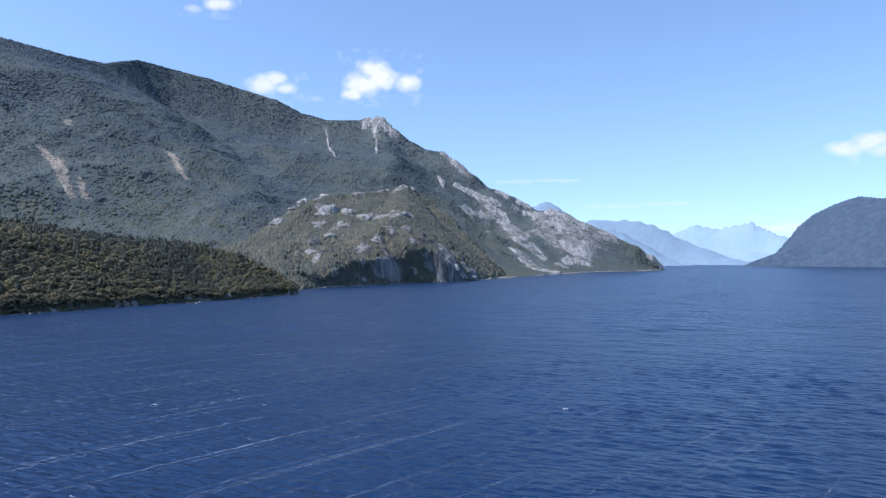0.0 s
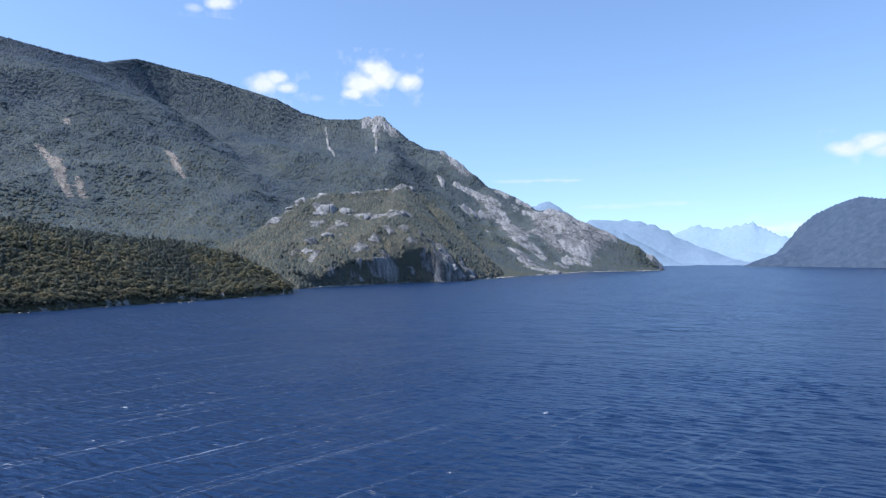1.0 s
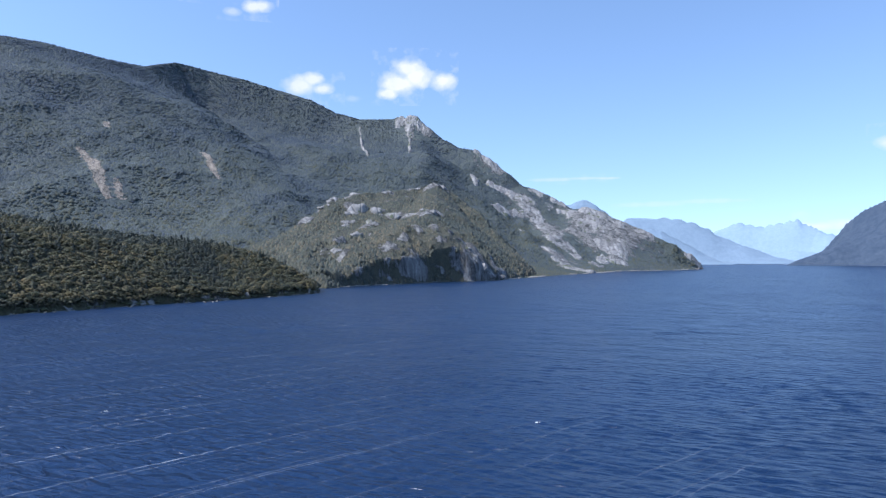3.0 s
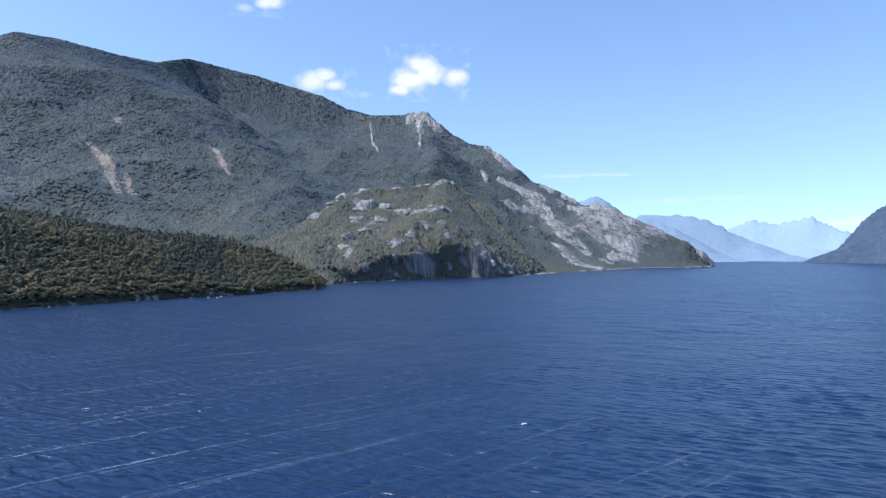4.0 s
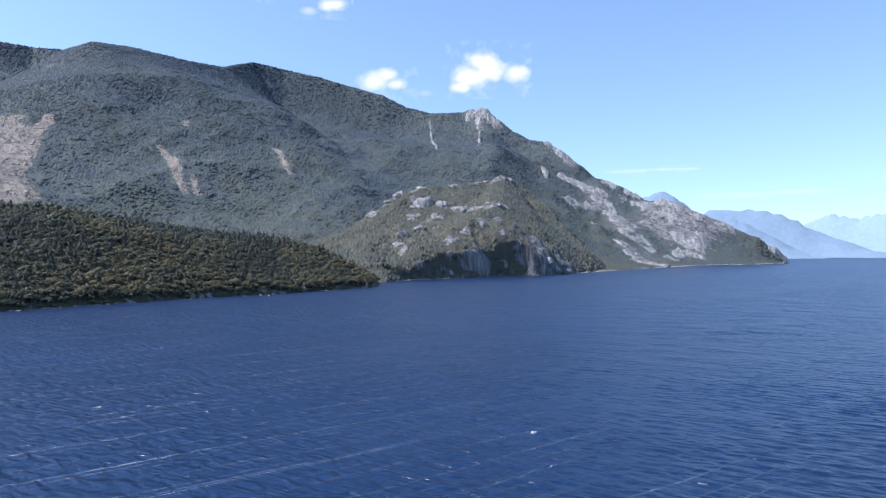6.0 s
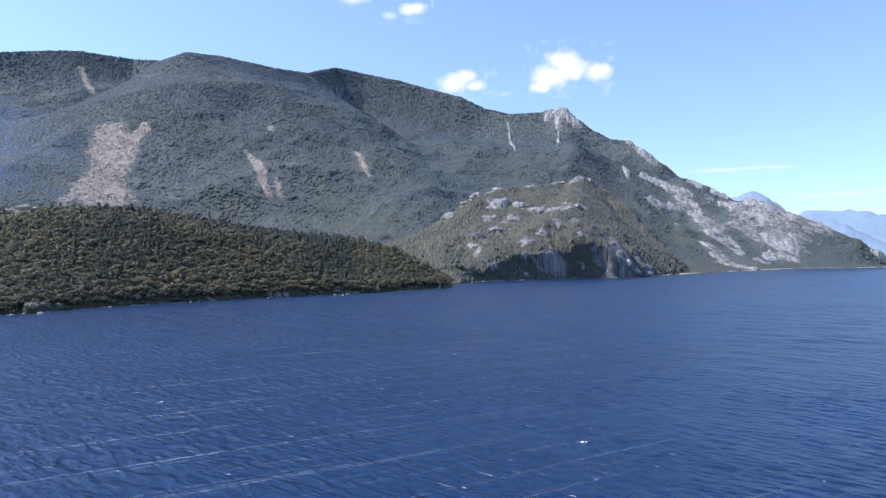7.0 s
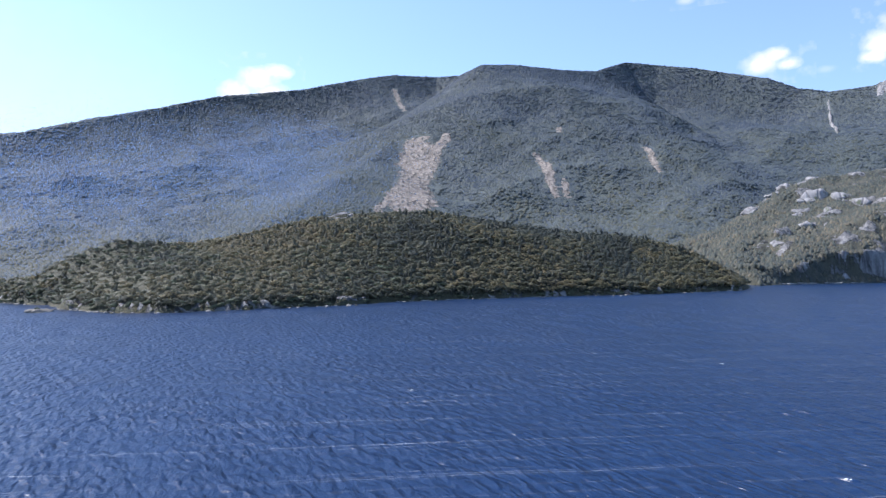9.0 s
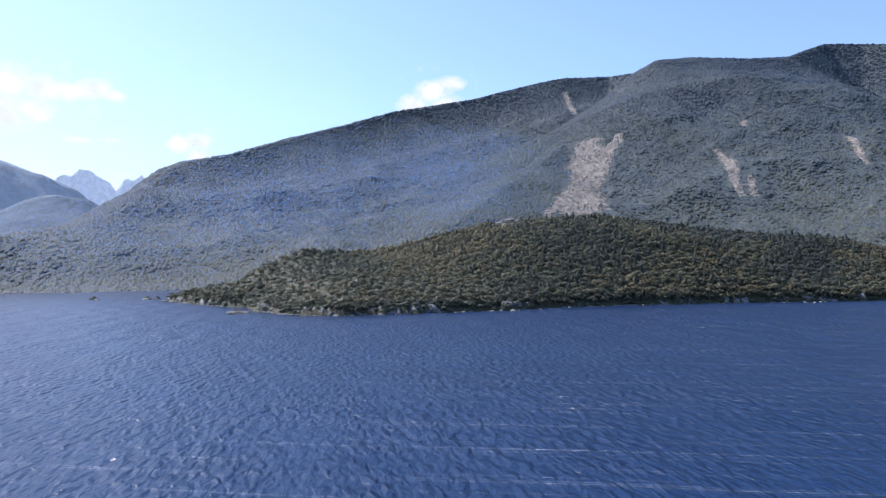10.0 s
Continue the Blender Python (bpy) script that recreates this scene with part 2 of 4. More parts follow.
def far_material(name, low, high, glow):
    """Mountains seen through many kilometres of bright air, its haze put into base colour and glow: the plain backdrop
    of distance.
    """
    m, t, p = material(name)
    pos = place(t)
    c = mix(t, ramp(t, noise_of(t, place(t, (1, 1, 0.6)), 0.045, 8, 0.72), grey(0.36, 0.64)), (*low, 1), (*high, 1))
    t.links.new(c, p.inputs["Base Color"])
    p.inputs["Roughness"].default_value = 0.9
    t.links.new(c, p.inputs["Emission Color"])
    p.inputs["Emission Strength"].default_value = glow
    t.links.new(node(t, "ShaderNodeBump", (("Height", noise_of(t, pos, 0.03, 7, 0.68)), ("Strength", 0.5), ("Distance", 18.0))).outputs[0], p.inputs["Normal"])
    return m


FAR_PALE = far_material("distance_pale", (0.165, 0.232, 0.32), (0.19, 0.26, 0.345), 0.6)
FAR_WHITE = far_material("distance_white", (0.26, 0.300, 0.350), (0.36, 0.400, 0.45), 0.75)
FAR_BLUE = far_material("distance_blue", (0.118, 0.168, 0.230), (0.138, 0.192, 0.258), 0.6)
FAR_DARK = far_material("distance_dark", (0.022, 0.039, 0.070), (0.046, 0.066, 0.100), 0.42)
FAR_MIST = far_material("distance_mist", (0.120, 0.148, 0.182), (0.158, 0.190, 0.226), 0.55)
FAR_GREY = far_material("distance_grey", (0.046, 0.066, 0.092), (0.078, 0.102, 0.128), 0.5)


def leaf_material(name, stops, gloss, through_by=0.25, sheen=0.12, grain=1.6, round_by=0.7, vary=0.3):
    """Sprays of leaves; the attribute "lean" holds which way the leaves of a spray face on the whole."""
    m, t, p = material(name)
    lean = node(t, "ShaderNodeAttribute", attribute_name="lean").outputs["Vector"]
    lean = node(t, "ShaderNodeVectorTransform", ((0, lean),), vector_type="NORMAL", convert_from="OBJECT", convert_to="WORLD").outputs[0]
    flat = node(t, "ShaderNodeNewGeometry").outputs["Normal"]
    lean = node(t, "ShaderNodeMix", ((0, round_by), (4, flat), (5, lean)), data_type="VECTOR").outputs[1]
    lean = node(t, "ShaderNodeVectorMath", ((0, lean),), operation="NORMALIZE").outputs[0]
    t.links.new(lean, p.inputs["Normal"])
    own = node(t, "ShaderNodeObjectInfo").outputs["Random"]
    tone = math_of(t, "ADD", attribute(t, "tone"), math_of(t, "MULTIPLY", math_of(t, "SUBTRACT", own, 0.5), vary))
    c = ramp(t, tone, stops)
    fine = noise_of(t, place(t), grain, 4, 0.65)
    c = mix(t, 0.6, c, ramp(t, fine, ((0.3, (0.55, 0.55, 0.55)), (0.7, (1, 1, 1)))), "MULTIPLY")
    t.links.new(c, p.inputs["Base Color"])
    p.inputs["Roughness"].default_value = gloss
    p.inputs["Specular IOR Level"].default_value = 0.3
    thin = node(t, "ShaderNodeBsdfTranslucent", ((0, mix(t, 1.0, c, (1.2, 1.25, 1.05, 1), "MULTIPLY")), ("Normal", lean)))
    both = node(t, "ShaderNodeMixShader", ((0, through_by), (1, p.outputs[0]), (2, thin.outputs[0])))
    # blue-tinted sheen added to the leaves, in place of haze
    p.inputs["Sheen Weight"].default_value = sheen
    p.inputs["Sheen Roughness"].default_value = 0.8
    p.inputs["Sheen Tint"].default_value = (0.52, 0.74, 1.0, 1)
    t.links.new(both.outputs[0], t.nodes["Material Output"].inputs[0])
    return m


LEAVES = leaf_material("beech_leaves", ((0.0, (0.098, 0.104, 0.068)), (0.35, (0.148, 0.142, 0.076)), (0.65, (0.206, 0.184, 0.082)),
                                        (0.88, (0.282, 0.222, 0.094)), (1.0, (0.236, 0.204, 0.106))), 0.6, 0.4, 0.12, 1.6, 0.85)
NEEDLES = leaf_material("podocarp_leaves", ((0.0, (0.088, 0.094, 0.066)), (0.5, (0.122, 0.122, 0.072)), (1.0, (0.160, 0.142, 0.080))), 0.6, 0.4, 0.12, 1.6, 0.85)
# the blue-grey lower stops carry the mountain's haze in the leaf colour
HAZED_CANOPY = leaf_material("mountain_canopy", ((0.0, (0.053, 0.066, 0.090)), (0.3, (0.064, 0.077, 0.088)), (0.55, (0.076, 0.087, 0.076)), (0.8, (0.090, 0.096, 0.062)), (1.0, (0.118, 0.110, 0.058))), 0.7, 0.42, 0.12, 0.35, 0.86, 0.0)
HEATH = leaf_material("hill_scrub_leaves", ((0.0, (0.050, 0.060, 0.046)), (0.4, (0.080, 0.086, 0.058)), (0.8, (0.126, 0.118, 0.068)), (1.0, (0.172, 0.142, 0.082))), 0.6, 0.35, 0.10, 0.5, 0.72, 0.0)
SCRUB = leaf_material("scrub_leaves", ((0.0, (0.11, 0.13, 0.055)), (0.5, (0.145, 0.148, 0.065)), (1.0, (0.175, 0.16, 0.085))), 0.6)


def smoke_haze_material():
    """Flecks of thin smoke and haze, coloured blue, that scatter the sunlight both ways."""
    m, t, p = material("blue_smoke_haze")
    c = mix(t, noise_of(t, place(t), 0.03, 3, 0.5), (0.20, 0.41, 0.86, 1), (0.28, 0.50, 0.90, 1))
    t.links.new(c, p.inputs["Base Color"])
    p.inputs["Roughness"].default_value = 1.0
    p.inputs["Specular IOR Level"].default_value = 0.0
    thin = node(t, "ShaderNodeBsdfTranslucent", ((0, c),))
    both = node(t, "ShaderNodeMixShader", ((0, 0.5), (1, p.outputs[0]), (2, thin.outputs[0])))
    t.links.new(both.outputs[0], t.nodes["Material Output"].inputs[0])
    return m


SMOKE_HAZE = smoke_haze_material()


def bark_material():
    m, t, p = material("bark")
    c = ramp(t, noise_of(t, place(t, (1, 1, 0.2)), 3.0, 5, 0.6), ((0.3, (0.05, 0.042, 0.034)), (0.7, (0.17, 0.15, 0.13))))
    t.links.new(c, p.inputs["Base Color"])
    p.inputs["Roughness"].default_value = 0.85
    return m


BARK = bark_material()


def stone_material(name, stops):
    m, t, p = material(name)
    pos = place(t)
    c = ramp(t, noise_of(t, pos, 0.5, 6, 0.65, 0.6), stops)
    c = mix(t, 0.5, c, ramp(t, noise_of(t, pos, 3.0, 4, 0.7), ((0.3, (0.45, 0.45, 0.45)), (0.6, (1, 1, 1)))), "MULTIPLY")
    t.links.new(c, p.inputs["Base Color"])
    p.inputs["Roughness"].default_value = 0.8
    t.links.new(node(t, "ShaderNodeBump", (("Height", noise_of(t, pos, 1.2, 6, 0.65)), ("Strength", 0.6), ("Distance", 0.4))).outputs[0], p.inputs["Normal"])
    return m


GRANITE = stone_material("pale_granite", ((0.25, (0.13, 0.125, 0.12)), (0.5, (0.30, 0.285, 0.26)), (0.75, (0.44, 0.42, 0.385))))
RUBBLE = stone_material("fresh_rubble", ((0.25, (0.20, 0.172, 0.142)), (0.5, (0.33, 0.285, 0.236)), (0.75, (0.44, 0.385, 0.325))))
WET_STONE = stone_material("tidal_stone", ((0.25, (0.05, 0.045, 0.04)), (0.55, (0.16, 0.15, 0.13)), (0.8, (0.33, 0.31, 0.27))))


def water_material():
    m, t, p = material("fjord_water")
    wind = radians(-47)  # the wind blows along the foam lines, and the waves run with it
    along = place(t, (1, 1, 1), wind)
    chop = noise_of(t, place(t, (0.72, 0.27, 1), radians(-68)), 1.0, 0.6, 0.5, 0.5)
    ripple = noise_of(t, place(t, (2.4, 1.2, 1), radians(-55)), 1.0, 3, 0.6, 0.4)
    swell = noise_of(t, place(t, (0.22, 0.09, 1), radians(-72)), 1.0, 4, 0.55, 0.4)
    gust = noise_of(t, place(t, (0.005, 0.013, 1), wind), 1.0, 4, 0.55)
    paws = noise_of(t, place(t, (0.06, 0.02, 1), radians(-66)), 1.0, 5, 0.65, 0.5)
    crest = noise_of(t, place(t, (0.42, 0.17, 1), radians(-62)), 1.0, 3, 0.55, 0.6)
    crest = math_of(t, "ABSOLUTE", math_of(t, "SUBTRACT", crest, 0.5))
    blown = math_of(t, "MULTIPLY", ramp(t, gust, ((0.30, (0.6, 0.6, 0.6)), (0.68, (1.0, 1.0, 1.0)))), math_of(t, "ADD", 0.45, math_of(t, "MULTIPLY", ramp(t, paws, grey(0.34, 0.64)), 0.8)))
    relief = math_of(t, "ADD", math_of(t, "MULTIPLY", chop, 0.9), math_of(t, "MULTIPLY", ripple, 0.08))
    relief = math_of(t, "SUBTRACT", relief, math_of(t, "MULTIPLY", crest, 0.35))
    relief = math_of(t, "ADD", math_of(t, "MULTIPLY", relief, blown), math_of(t, "MULTIPLY", swell, 0.5))
    bump = node(t, "ShaderNodeBump", (("Height", relief), ("Strength", 1.0), ("Distance", 1.1))).outputs[0]
    t.links.new(bump, p.inputs["Normal"])
    deep = mix(t, ramp(t, gust, grey(0.35, 0.65)), (0.0040, 0.0165, 0.052, 1), (0.0048, 0.0210, 0.066, 1))
    # thin broken foam lines along the wind
    parts = node(t, "ShaderNodeSeparateXYZ", ((0, along),))
    foam = None
    for gap, width, power, far, swing, seed in ((3.3, 0.06, 0.65, 9.0, 0.007, 3.7), (7.1, 0.075, 0.85, 9.0, 0.007, 5.3), (15.0, 0.11, 0.9, 9.0, 0.007, 8.1)):
        across = parts.outputs[1]
        for size, stretch, reach in ((swing, swing * 2.6, far), (0.10, 0.3, 1.1), (0.6, 1.4, 0.30)):
            sway = noise_of(t, place(t, (size, stretch, 1), wind), 1.0, 2, 0.5)
            across = math_of(t, "ADD", across, math_of(t, "MULTIPLY", math_of(t, "SUBTRACT", sway, 0.5), reach))
        row = math_of(t, "DIVIDE", across, gap)
        off = math_of(t, "MULTIPLY", math_of(t, "ABSOLUTE", math_of(t, "SUBTRACT", math_of(t, "FRACT", row), 0.5)), gap)
        which = node(t, "ShaderNodeCombineXYZ", ((0, math_of(t, "MULTIPLY", parts.outputs[0], 0.022)), (1, math_of(t, "MULTIPLY", math_of(t, "FLOOR", row), seed)))).outputs[0]
        strong = ramp(t, noise_of(t, which, 1.0, 4, 0.6), grey(0.41, 0.68))
        bits = ramp(t, noise_of(t, place(t, (0.45, 2.0, 1), wind), 1.0, 5, 0.75), grey(0.34, 0.58))
        wide = math_of(t, "MULTIPLY", width, math_of(t, "ADD", 0.4, math_of(t, "MULTIPLY", strong, 1.2)))
        thin = node(t, "ShaderNodeMapRange", ((0, off), (1, 0.0), (2, wide), (3, 1.0), (4, 0.0))).outputs[0]
        line = math_of(t, "MULTIPLY", math_of(t, "MULTIPLY", thin, strong), math_of(t, "MULTIPLY", bits, power))
        foam = line if foam is None else math_of(t, "MAXIMUM", foam, line)
    # the lines gather on the sheltered side, towards the promontory
    lee = node(t, "ShaderNodeMapRange", ((0, node(t, "ShaderNodeSeparateXYZ", ((0, place(t)),)).outputs[0]), (1, 60.0), (2, -30.0), (3, 0.22), (4, 1.0))).outputs[0]
    foam = math_of(t, "MULTIPLY", foam, lee)
    caps = ramp(t, noise_of(t, place(t, (0.55, 0.30, 1), wind), 1.0, 5, 0.6), grey(0.765, 0.80))
    foam = math_of(t, "MAXIMUM", foam, caps)
    t.links.new(mix(t, foam, deep, (0.58, 0.63, 0.68, 1)), p.inputs["Base Color"])
    t.links.new(math_of(t, "ADD", 0.29, math_of(t, "MULTIPLY", foam, 0.6)), p.inputs["Roughness"])
    p.inputs["IOR"].default_value = 1.333
    p.inputs["Specular IOR Level"].default_value = 0.5
    return m


WATER = water_material()


def crag_material():
    """Granite faces with dark water streaks, cracks and lichen."""
    m, t, p = material("granite_face")
    pos = node(t, "ShaderNodeNewGeometry").outputs["Position"]
    fall = node(t, "ShaderNodeMapping", (("Vector", pos), ("Scale", (1, 0.3, 0.22)))).outputs[0]
    streak = noise_of(t, fall, 0.07, 8, 0.68, 0.8)
    c = ramp(t, streak, ((0.30, (0.10, 0.10, 0.102)), (0.42, (0.19, 0.187, 0.186)), (0.58, (0.27, 0.264, 0.262)), (0.75, (0.36, 0.35, 0.34))))
    crack = node(t, "ShaderNodeTexVoronoi", (("Vector", node(t, "ShaderNodeMapping", (("Vector", pos), ("Scale", (1, 1, 0.5)))).outputs[0]), ("Scale", 0.07)), feature="DISTANCE_TO_EDGE").outputs["Distance"]
    c = mix(t, 0.7, c, ramp(t, crack, ((0.0, (0.4, 0.4, 0.4)), (0.07, (1, 1, 1)))), "MULTIPLY")
    c = mix(t, ramp(t, noise_of(t, pos, 0.04, 8, 0.7), grey(0.56, 0.61)), c, (0.085, 0.098, 0.060, 1))
    t.links.new(c, p.inputs["Base Color"])
    p.inputs["Roughness"].default_value = 0.8
    rough = math_of(t, "ADD", streak, math_of(t, "MULTIPLY", ramp(t, crack, grey(0.0, 0.12)), 0.5))
    t.links.new(node(t, "ShaderNodeBump", (("Height", rough), ("Strength", 0.8), ("Distance", 2.5))).outputs[0], p.inputs["Normal"])
    return m


CRAG = crag_material()


def cloud_material():
    m, t, p = material("cloud")
    thick = attribute(t, "thick")
    wisp = math_of(t, "MULTIPLY", math_of(t, "SUBTRACT", noise_of(t, place(t), 0.012, 6, 0.55), 0.5), 0.7)
    alpha = ramp(t, math_of(t, "ADD", thick, wisp), ((0.02, (0, 0, 0)), (0.30, (0.38, 0.38, 0.38)), (0.80, (1, 1, 1))))
    # sunlit white and bluish shading put into the cloud's own glow
    body = ramp(t, noise_of(t, place(t), 0.006, 4, 0.5), ((0.3, (0.80, 0.86, 0.93)), (0.6, (1.0, 1.0, 1.0))))
    glow = node(t, "ShaderNodeEmission", ((0, body), (1, 0.8)))
    clear = node(t, "ShaderNodeBsdfTransparent")
    both = node(t, "ShaderNodeMixShader", ((0, math_of(t, "MULTIPLY", alpha, attribute(t, "dense"))), (1, clear.outputs[0]), (2, glow.outputs[0])))
    t.links.new(both.outputs[0], t.nodes["Material Output"].inputs[0])
    return m


CLOUD = cloud_material()

# ---- building blocks ----
def mesh_of(name, verts, faces, mat, attributes=(), shade_smooth=True, lean=None):
    me = bpy.data.meshes.new(name)
    verts, faces = np.asarray(verts, np.float32), np.asarray(faces, np.int32)
    me.vertices.add(len(verts))
    me.vertices.foreach_set("co", verts.ravel())
    size = faces.shape[1]
    me.loops.add(faces.size)
    me.loops.foreach_set("vertex_index", faces.ravel())
    me.polygons.add(len(faces))
    me.polygons.foreach_set("loop_start", np.arange(0, faces.size, size, dtype=np.int32))
    me.update(calc_edges=True)
    me.polygons.foreach_set("use_smooth", np.full(len(faces), shade_smooth))
    for key, values in attributes:
        a = me.attributes.new(key, "FLOAT", "POINT")
        a.data.foreach_set("value", np.asarray(values, np.float32).ravel())
    if lean is not None:
        a = me.attributes.new("lean", "FLOAT_VECTOR", "POINT")
        a.data.foreach_set("vector", np.asarray(lean, np.float32).ravel())
    me.materials.append(mat)
    return me


def part(name, me, parent, label=""):
    ob = new(name, me)
    ob.parent = parent
    return tagged(ob, label)


def grid_faces(nx, ny, keep=None):
    i = np.arange(nx * ny).reshape(ny, nx)
    f = np.stack([i[:-1, :-1], i[:-1, 1:], i[1:, 1:], i[1:, :-1]], -1).reshape(-1, 4)
    return f if keep is None else f[keep.ravel()[f].any(1)]


def trimmed(verts, faces, columns):
    used = np.unique(faces)
    back = np.full(len(verts), -1)
    back[used] = np.arange(len(used))
    return verts[used], back[faces], [(k, np.asarray(c).ravel()[used]) for k, c in columns]


def steps(a, b, d):
    return np.linspace(a, b, int(round((b - a) / d)) + 1)


# ---- water ----
def build_water():
    def spread(d, most, grow, far):
        """Steps that widen away from the near water: slowly while its waves are seen, then fast to the horizon."""
        out, at = [], 0.0
        while at < 9000:
            d = min(d * grow, most) if at < far else d * 1.3
            at += d
            out.append(at)
        return np.array(out)
    lo_x, hi_x, lo_y, hi_y, d = -140, 90, 45, 170, 0.55
    wide, quick = spread(d, 4.5, 1.022, 420), spread(d, 50.0, 1.3, 0)
    xs = np.concatenate([lo_x - wide[::-1], steps(lo_x, hi_x, d), hi_x + wide])
    ys = np.concatenate([lo_y - quick[::-1], steps(lo_y, hi_y, d), hi_y + wide])
    x, y = np.meshgrid(xs, ys)
    gap = np.maximum(*np.meshgrid(np.gradient(xs), np.gradient(ys)))
    rng = np.random.RandomState(5)
    z = np.zeros(x.shape)
    for k in range(44):
        length = 1.8 * 1.061 ** k
        turn = radians(66) + rng.normal(0, 0.36)
        q = 2 * math.pi / length
        wave = np.sin(q * (x * math.cos(turn) + y * math.sin(turn)) + rng.uniform(0, 6.28))
        share = np.clip(length / (1.7 * gap) - 1, 0, 1) * (1.0 if length < 4.5 else np.clip(gap / 3.0, 0.12, 1))
        z += (0.0068 if length < 4.5 else 0.0034) * length * share * (wave + 0.22 * wave * wave)  # crests a little sharper than troughs
    verts = np.stack([x, y, z * (0.85 + 0.5 * fbm(x, y, 40, 2, 77))], -1).reshape(-1, 3)
    ob = new("water", mesh_of("water", verts, grid_faces(len(xs), len(ys)), WATER))
    tagged(ob, "deep blue wind-rippled fjord water with thin white foam lines", "water", kind="structure")


build_water()


# ---- land ----
def land_object(name, heights, box, d, canopy, crown, mat, masks, label, category, kind=""):
    xs, ys = steps(box[0], box[1], d), steps(box[2], box[3], d)
    x, y = np.meshgrid(xs, ys)
    jitter = np.random.RandomState(8)
    x, y = x + jitter.uniform(-0.25, 0.25, x.shape) * d, y + jitter.uniform(-0.25, 0.25, x.shape) * d
    z, ds, ins = heights(x, y)
    rock, scree = masks(x, y, z, ds)
    bare = np.clip(np.maximum(rock, scree) * 1.5, 0, 1)
    leafy = (1 - bare) * np.clip(ds / 6, 0, 1) * ins
    z = z + leafy * (canopy * crowns(x, y, crown, 5) + 0.25 * canopy * fbm(x, y, crown * 0.6, 2, 6))
    z = z + bare * ins * (2.2 * fbm(x, y, 26, 4, 9, True) + 3.5 * np.sqrt(np.clip(rock, 0, 1)))
    verts, faces, cols = trimmed(np.stack([x, y, z], -1).reshape(-1, 3), grid_faces(len(xs), len(ys), ins), (("rock", rock), ("scree", scree)))
    ob = new(name, mesh_of(name, verts, faces, mat, cols))
    return tagged(ob, label, category, kind=kind)


def strips(x, y, lines):
    m = np.zeros(x.shape)
    for line in lines:
        m = np.maximum(m, strip(x, y, line))
    return m


def main_masks(x, y, z, ds):
    rock = 0.62 * strips(x, y, PEAK_ROCK + SLAB_ROCK) + 0.34 * fbm(x, y, 70, 5, 31) + 0.40 * blobs(x, y, CRAGS)
    return np.clip(rock, 0, 1), np.clip(1.0 * strips(x, y, SLIDES) + 0.2 * fbm(x, y, 40, 4, 33) - 0.08, 0, 1)


def hill_masks(x, y, z, ds):
    rock = 0.70 * strips(x, y, CREST_ROCK + CLIFF_ROCK) + 0.30 * fbm(x, y, 45, 5, 41) + 0.34 * fbm(x * 0.35 + 0.2 * y, y, 16, 4, 43) * np.clip((y - 760) / 200, 0.4, 1) + 0.10 * blobs(x, y, [(-60, 900, 110), (-110, 1180, 130)])
    steep = np.hypot(hill_height(x + 3, y)[0] - z, hill_height(x, y + 3)[0] - z) / 3
    rock = rock + 0.8 * np.clip(steep - 0.85, 0, 0.8) * np.clip(0.65 + 1.3 * fbm(x, y, 24, 3, 44), 0, 1.3)
    return np.clip(rock, 0, 1), np.zeros(x.shape)


def near_masks(x, y, z, ds):
    rock = np.clip(1.1 - ds / 2.0, 0, 1) * np.clip(0.6 + 1.6 * fbm(x, y, 25, 3, 71), 0, 1)
    rock = np.maximum(rock, blobs(x, y, [(-389, 399, 10)]))
    return rock, np.zeros(x.shape)


SLIDES = [[(-939, 1080, 31), (-866, 1003, 37), (-784, 905, 36), (-707, 822, 39)], [(-901, 1136, 10), (-881, 1077, 14), (-834, 1001, 18)],
          [(-806, 891, 9), (-745, 801, 8), (-708, 748, 8)], [(-704, 1180, 7), (-653, 1139, 11), (-607, 1080, 9), (-580, 1054, 7)],
          [(-597, 1110, 7), (-566, 1067, 7)], [(-548, 1356, 7), (-522, 1325, 7), (-483, 1262, 6)],
          [(-1339, 1414, 8), (-1290, 1383, 8), (-1232, 1342, 8)], [(-735, 1320, 8), (-727, 1308, 8)]]
PEAK_ROCK = [[(-242, 2123, 13), (-235, 2095, 11)], [(-196, 2114, 20), (-171, 2098, 19), (-148, 2073, 13)], [(-206, 2100, 15), (-204, 2062, 8), (-198, 2030, 3.5), (-183, 1880, 3)], [(-365, 2106, 2.2), (-330, 1960, 2.2), (-290, 1830, 2.2)],
             [(12, 2032, 14), (37, 2013, 16), (73, 1992, 14)], [(47, 1913, 12), (86, 1902, 16), (116, 1884, 15), (154, 1878, 11)], [(-8, 1901, 6), (1, 1855, 7)]]
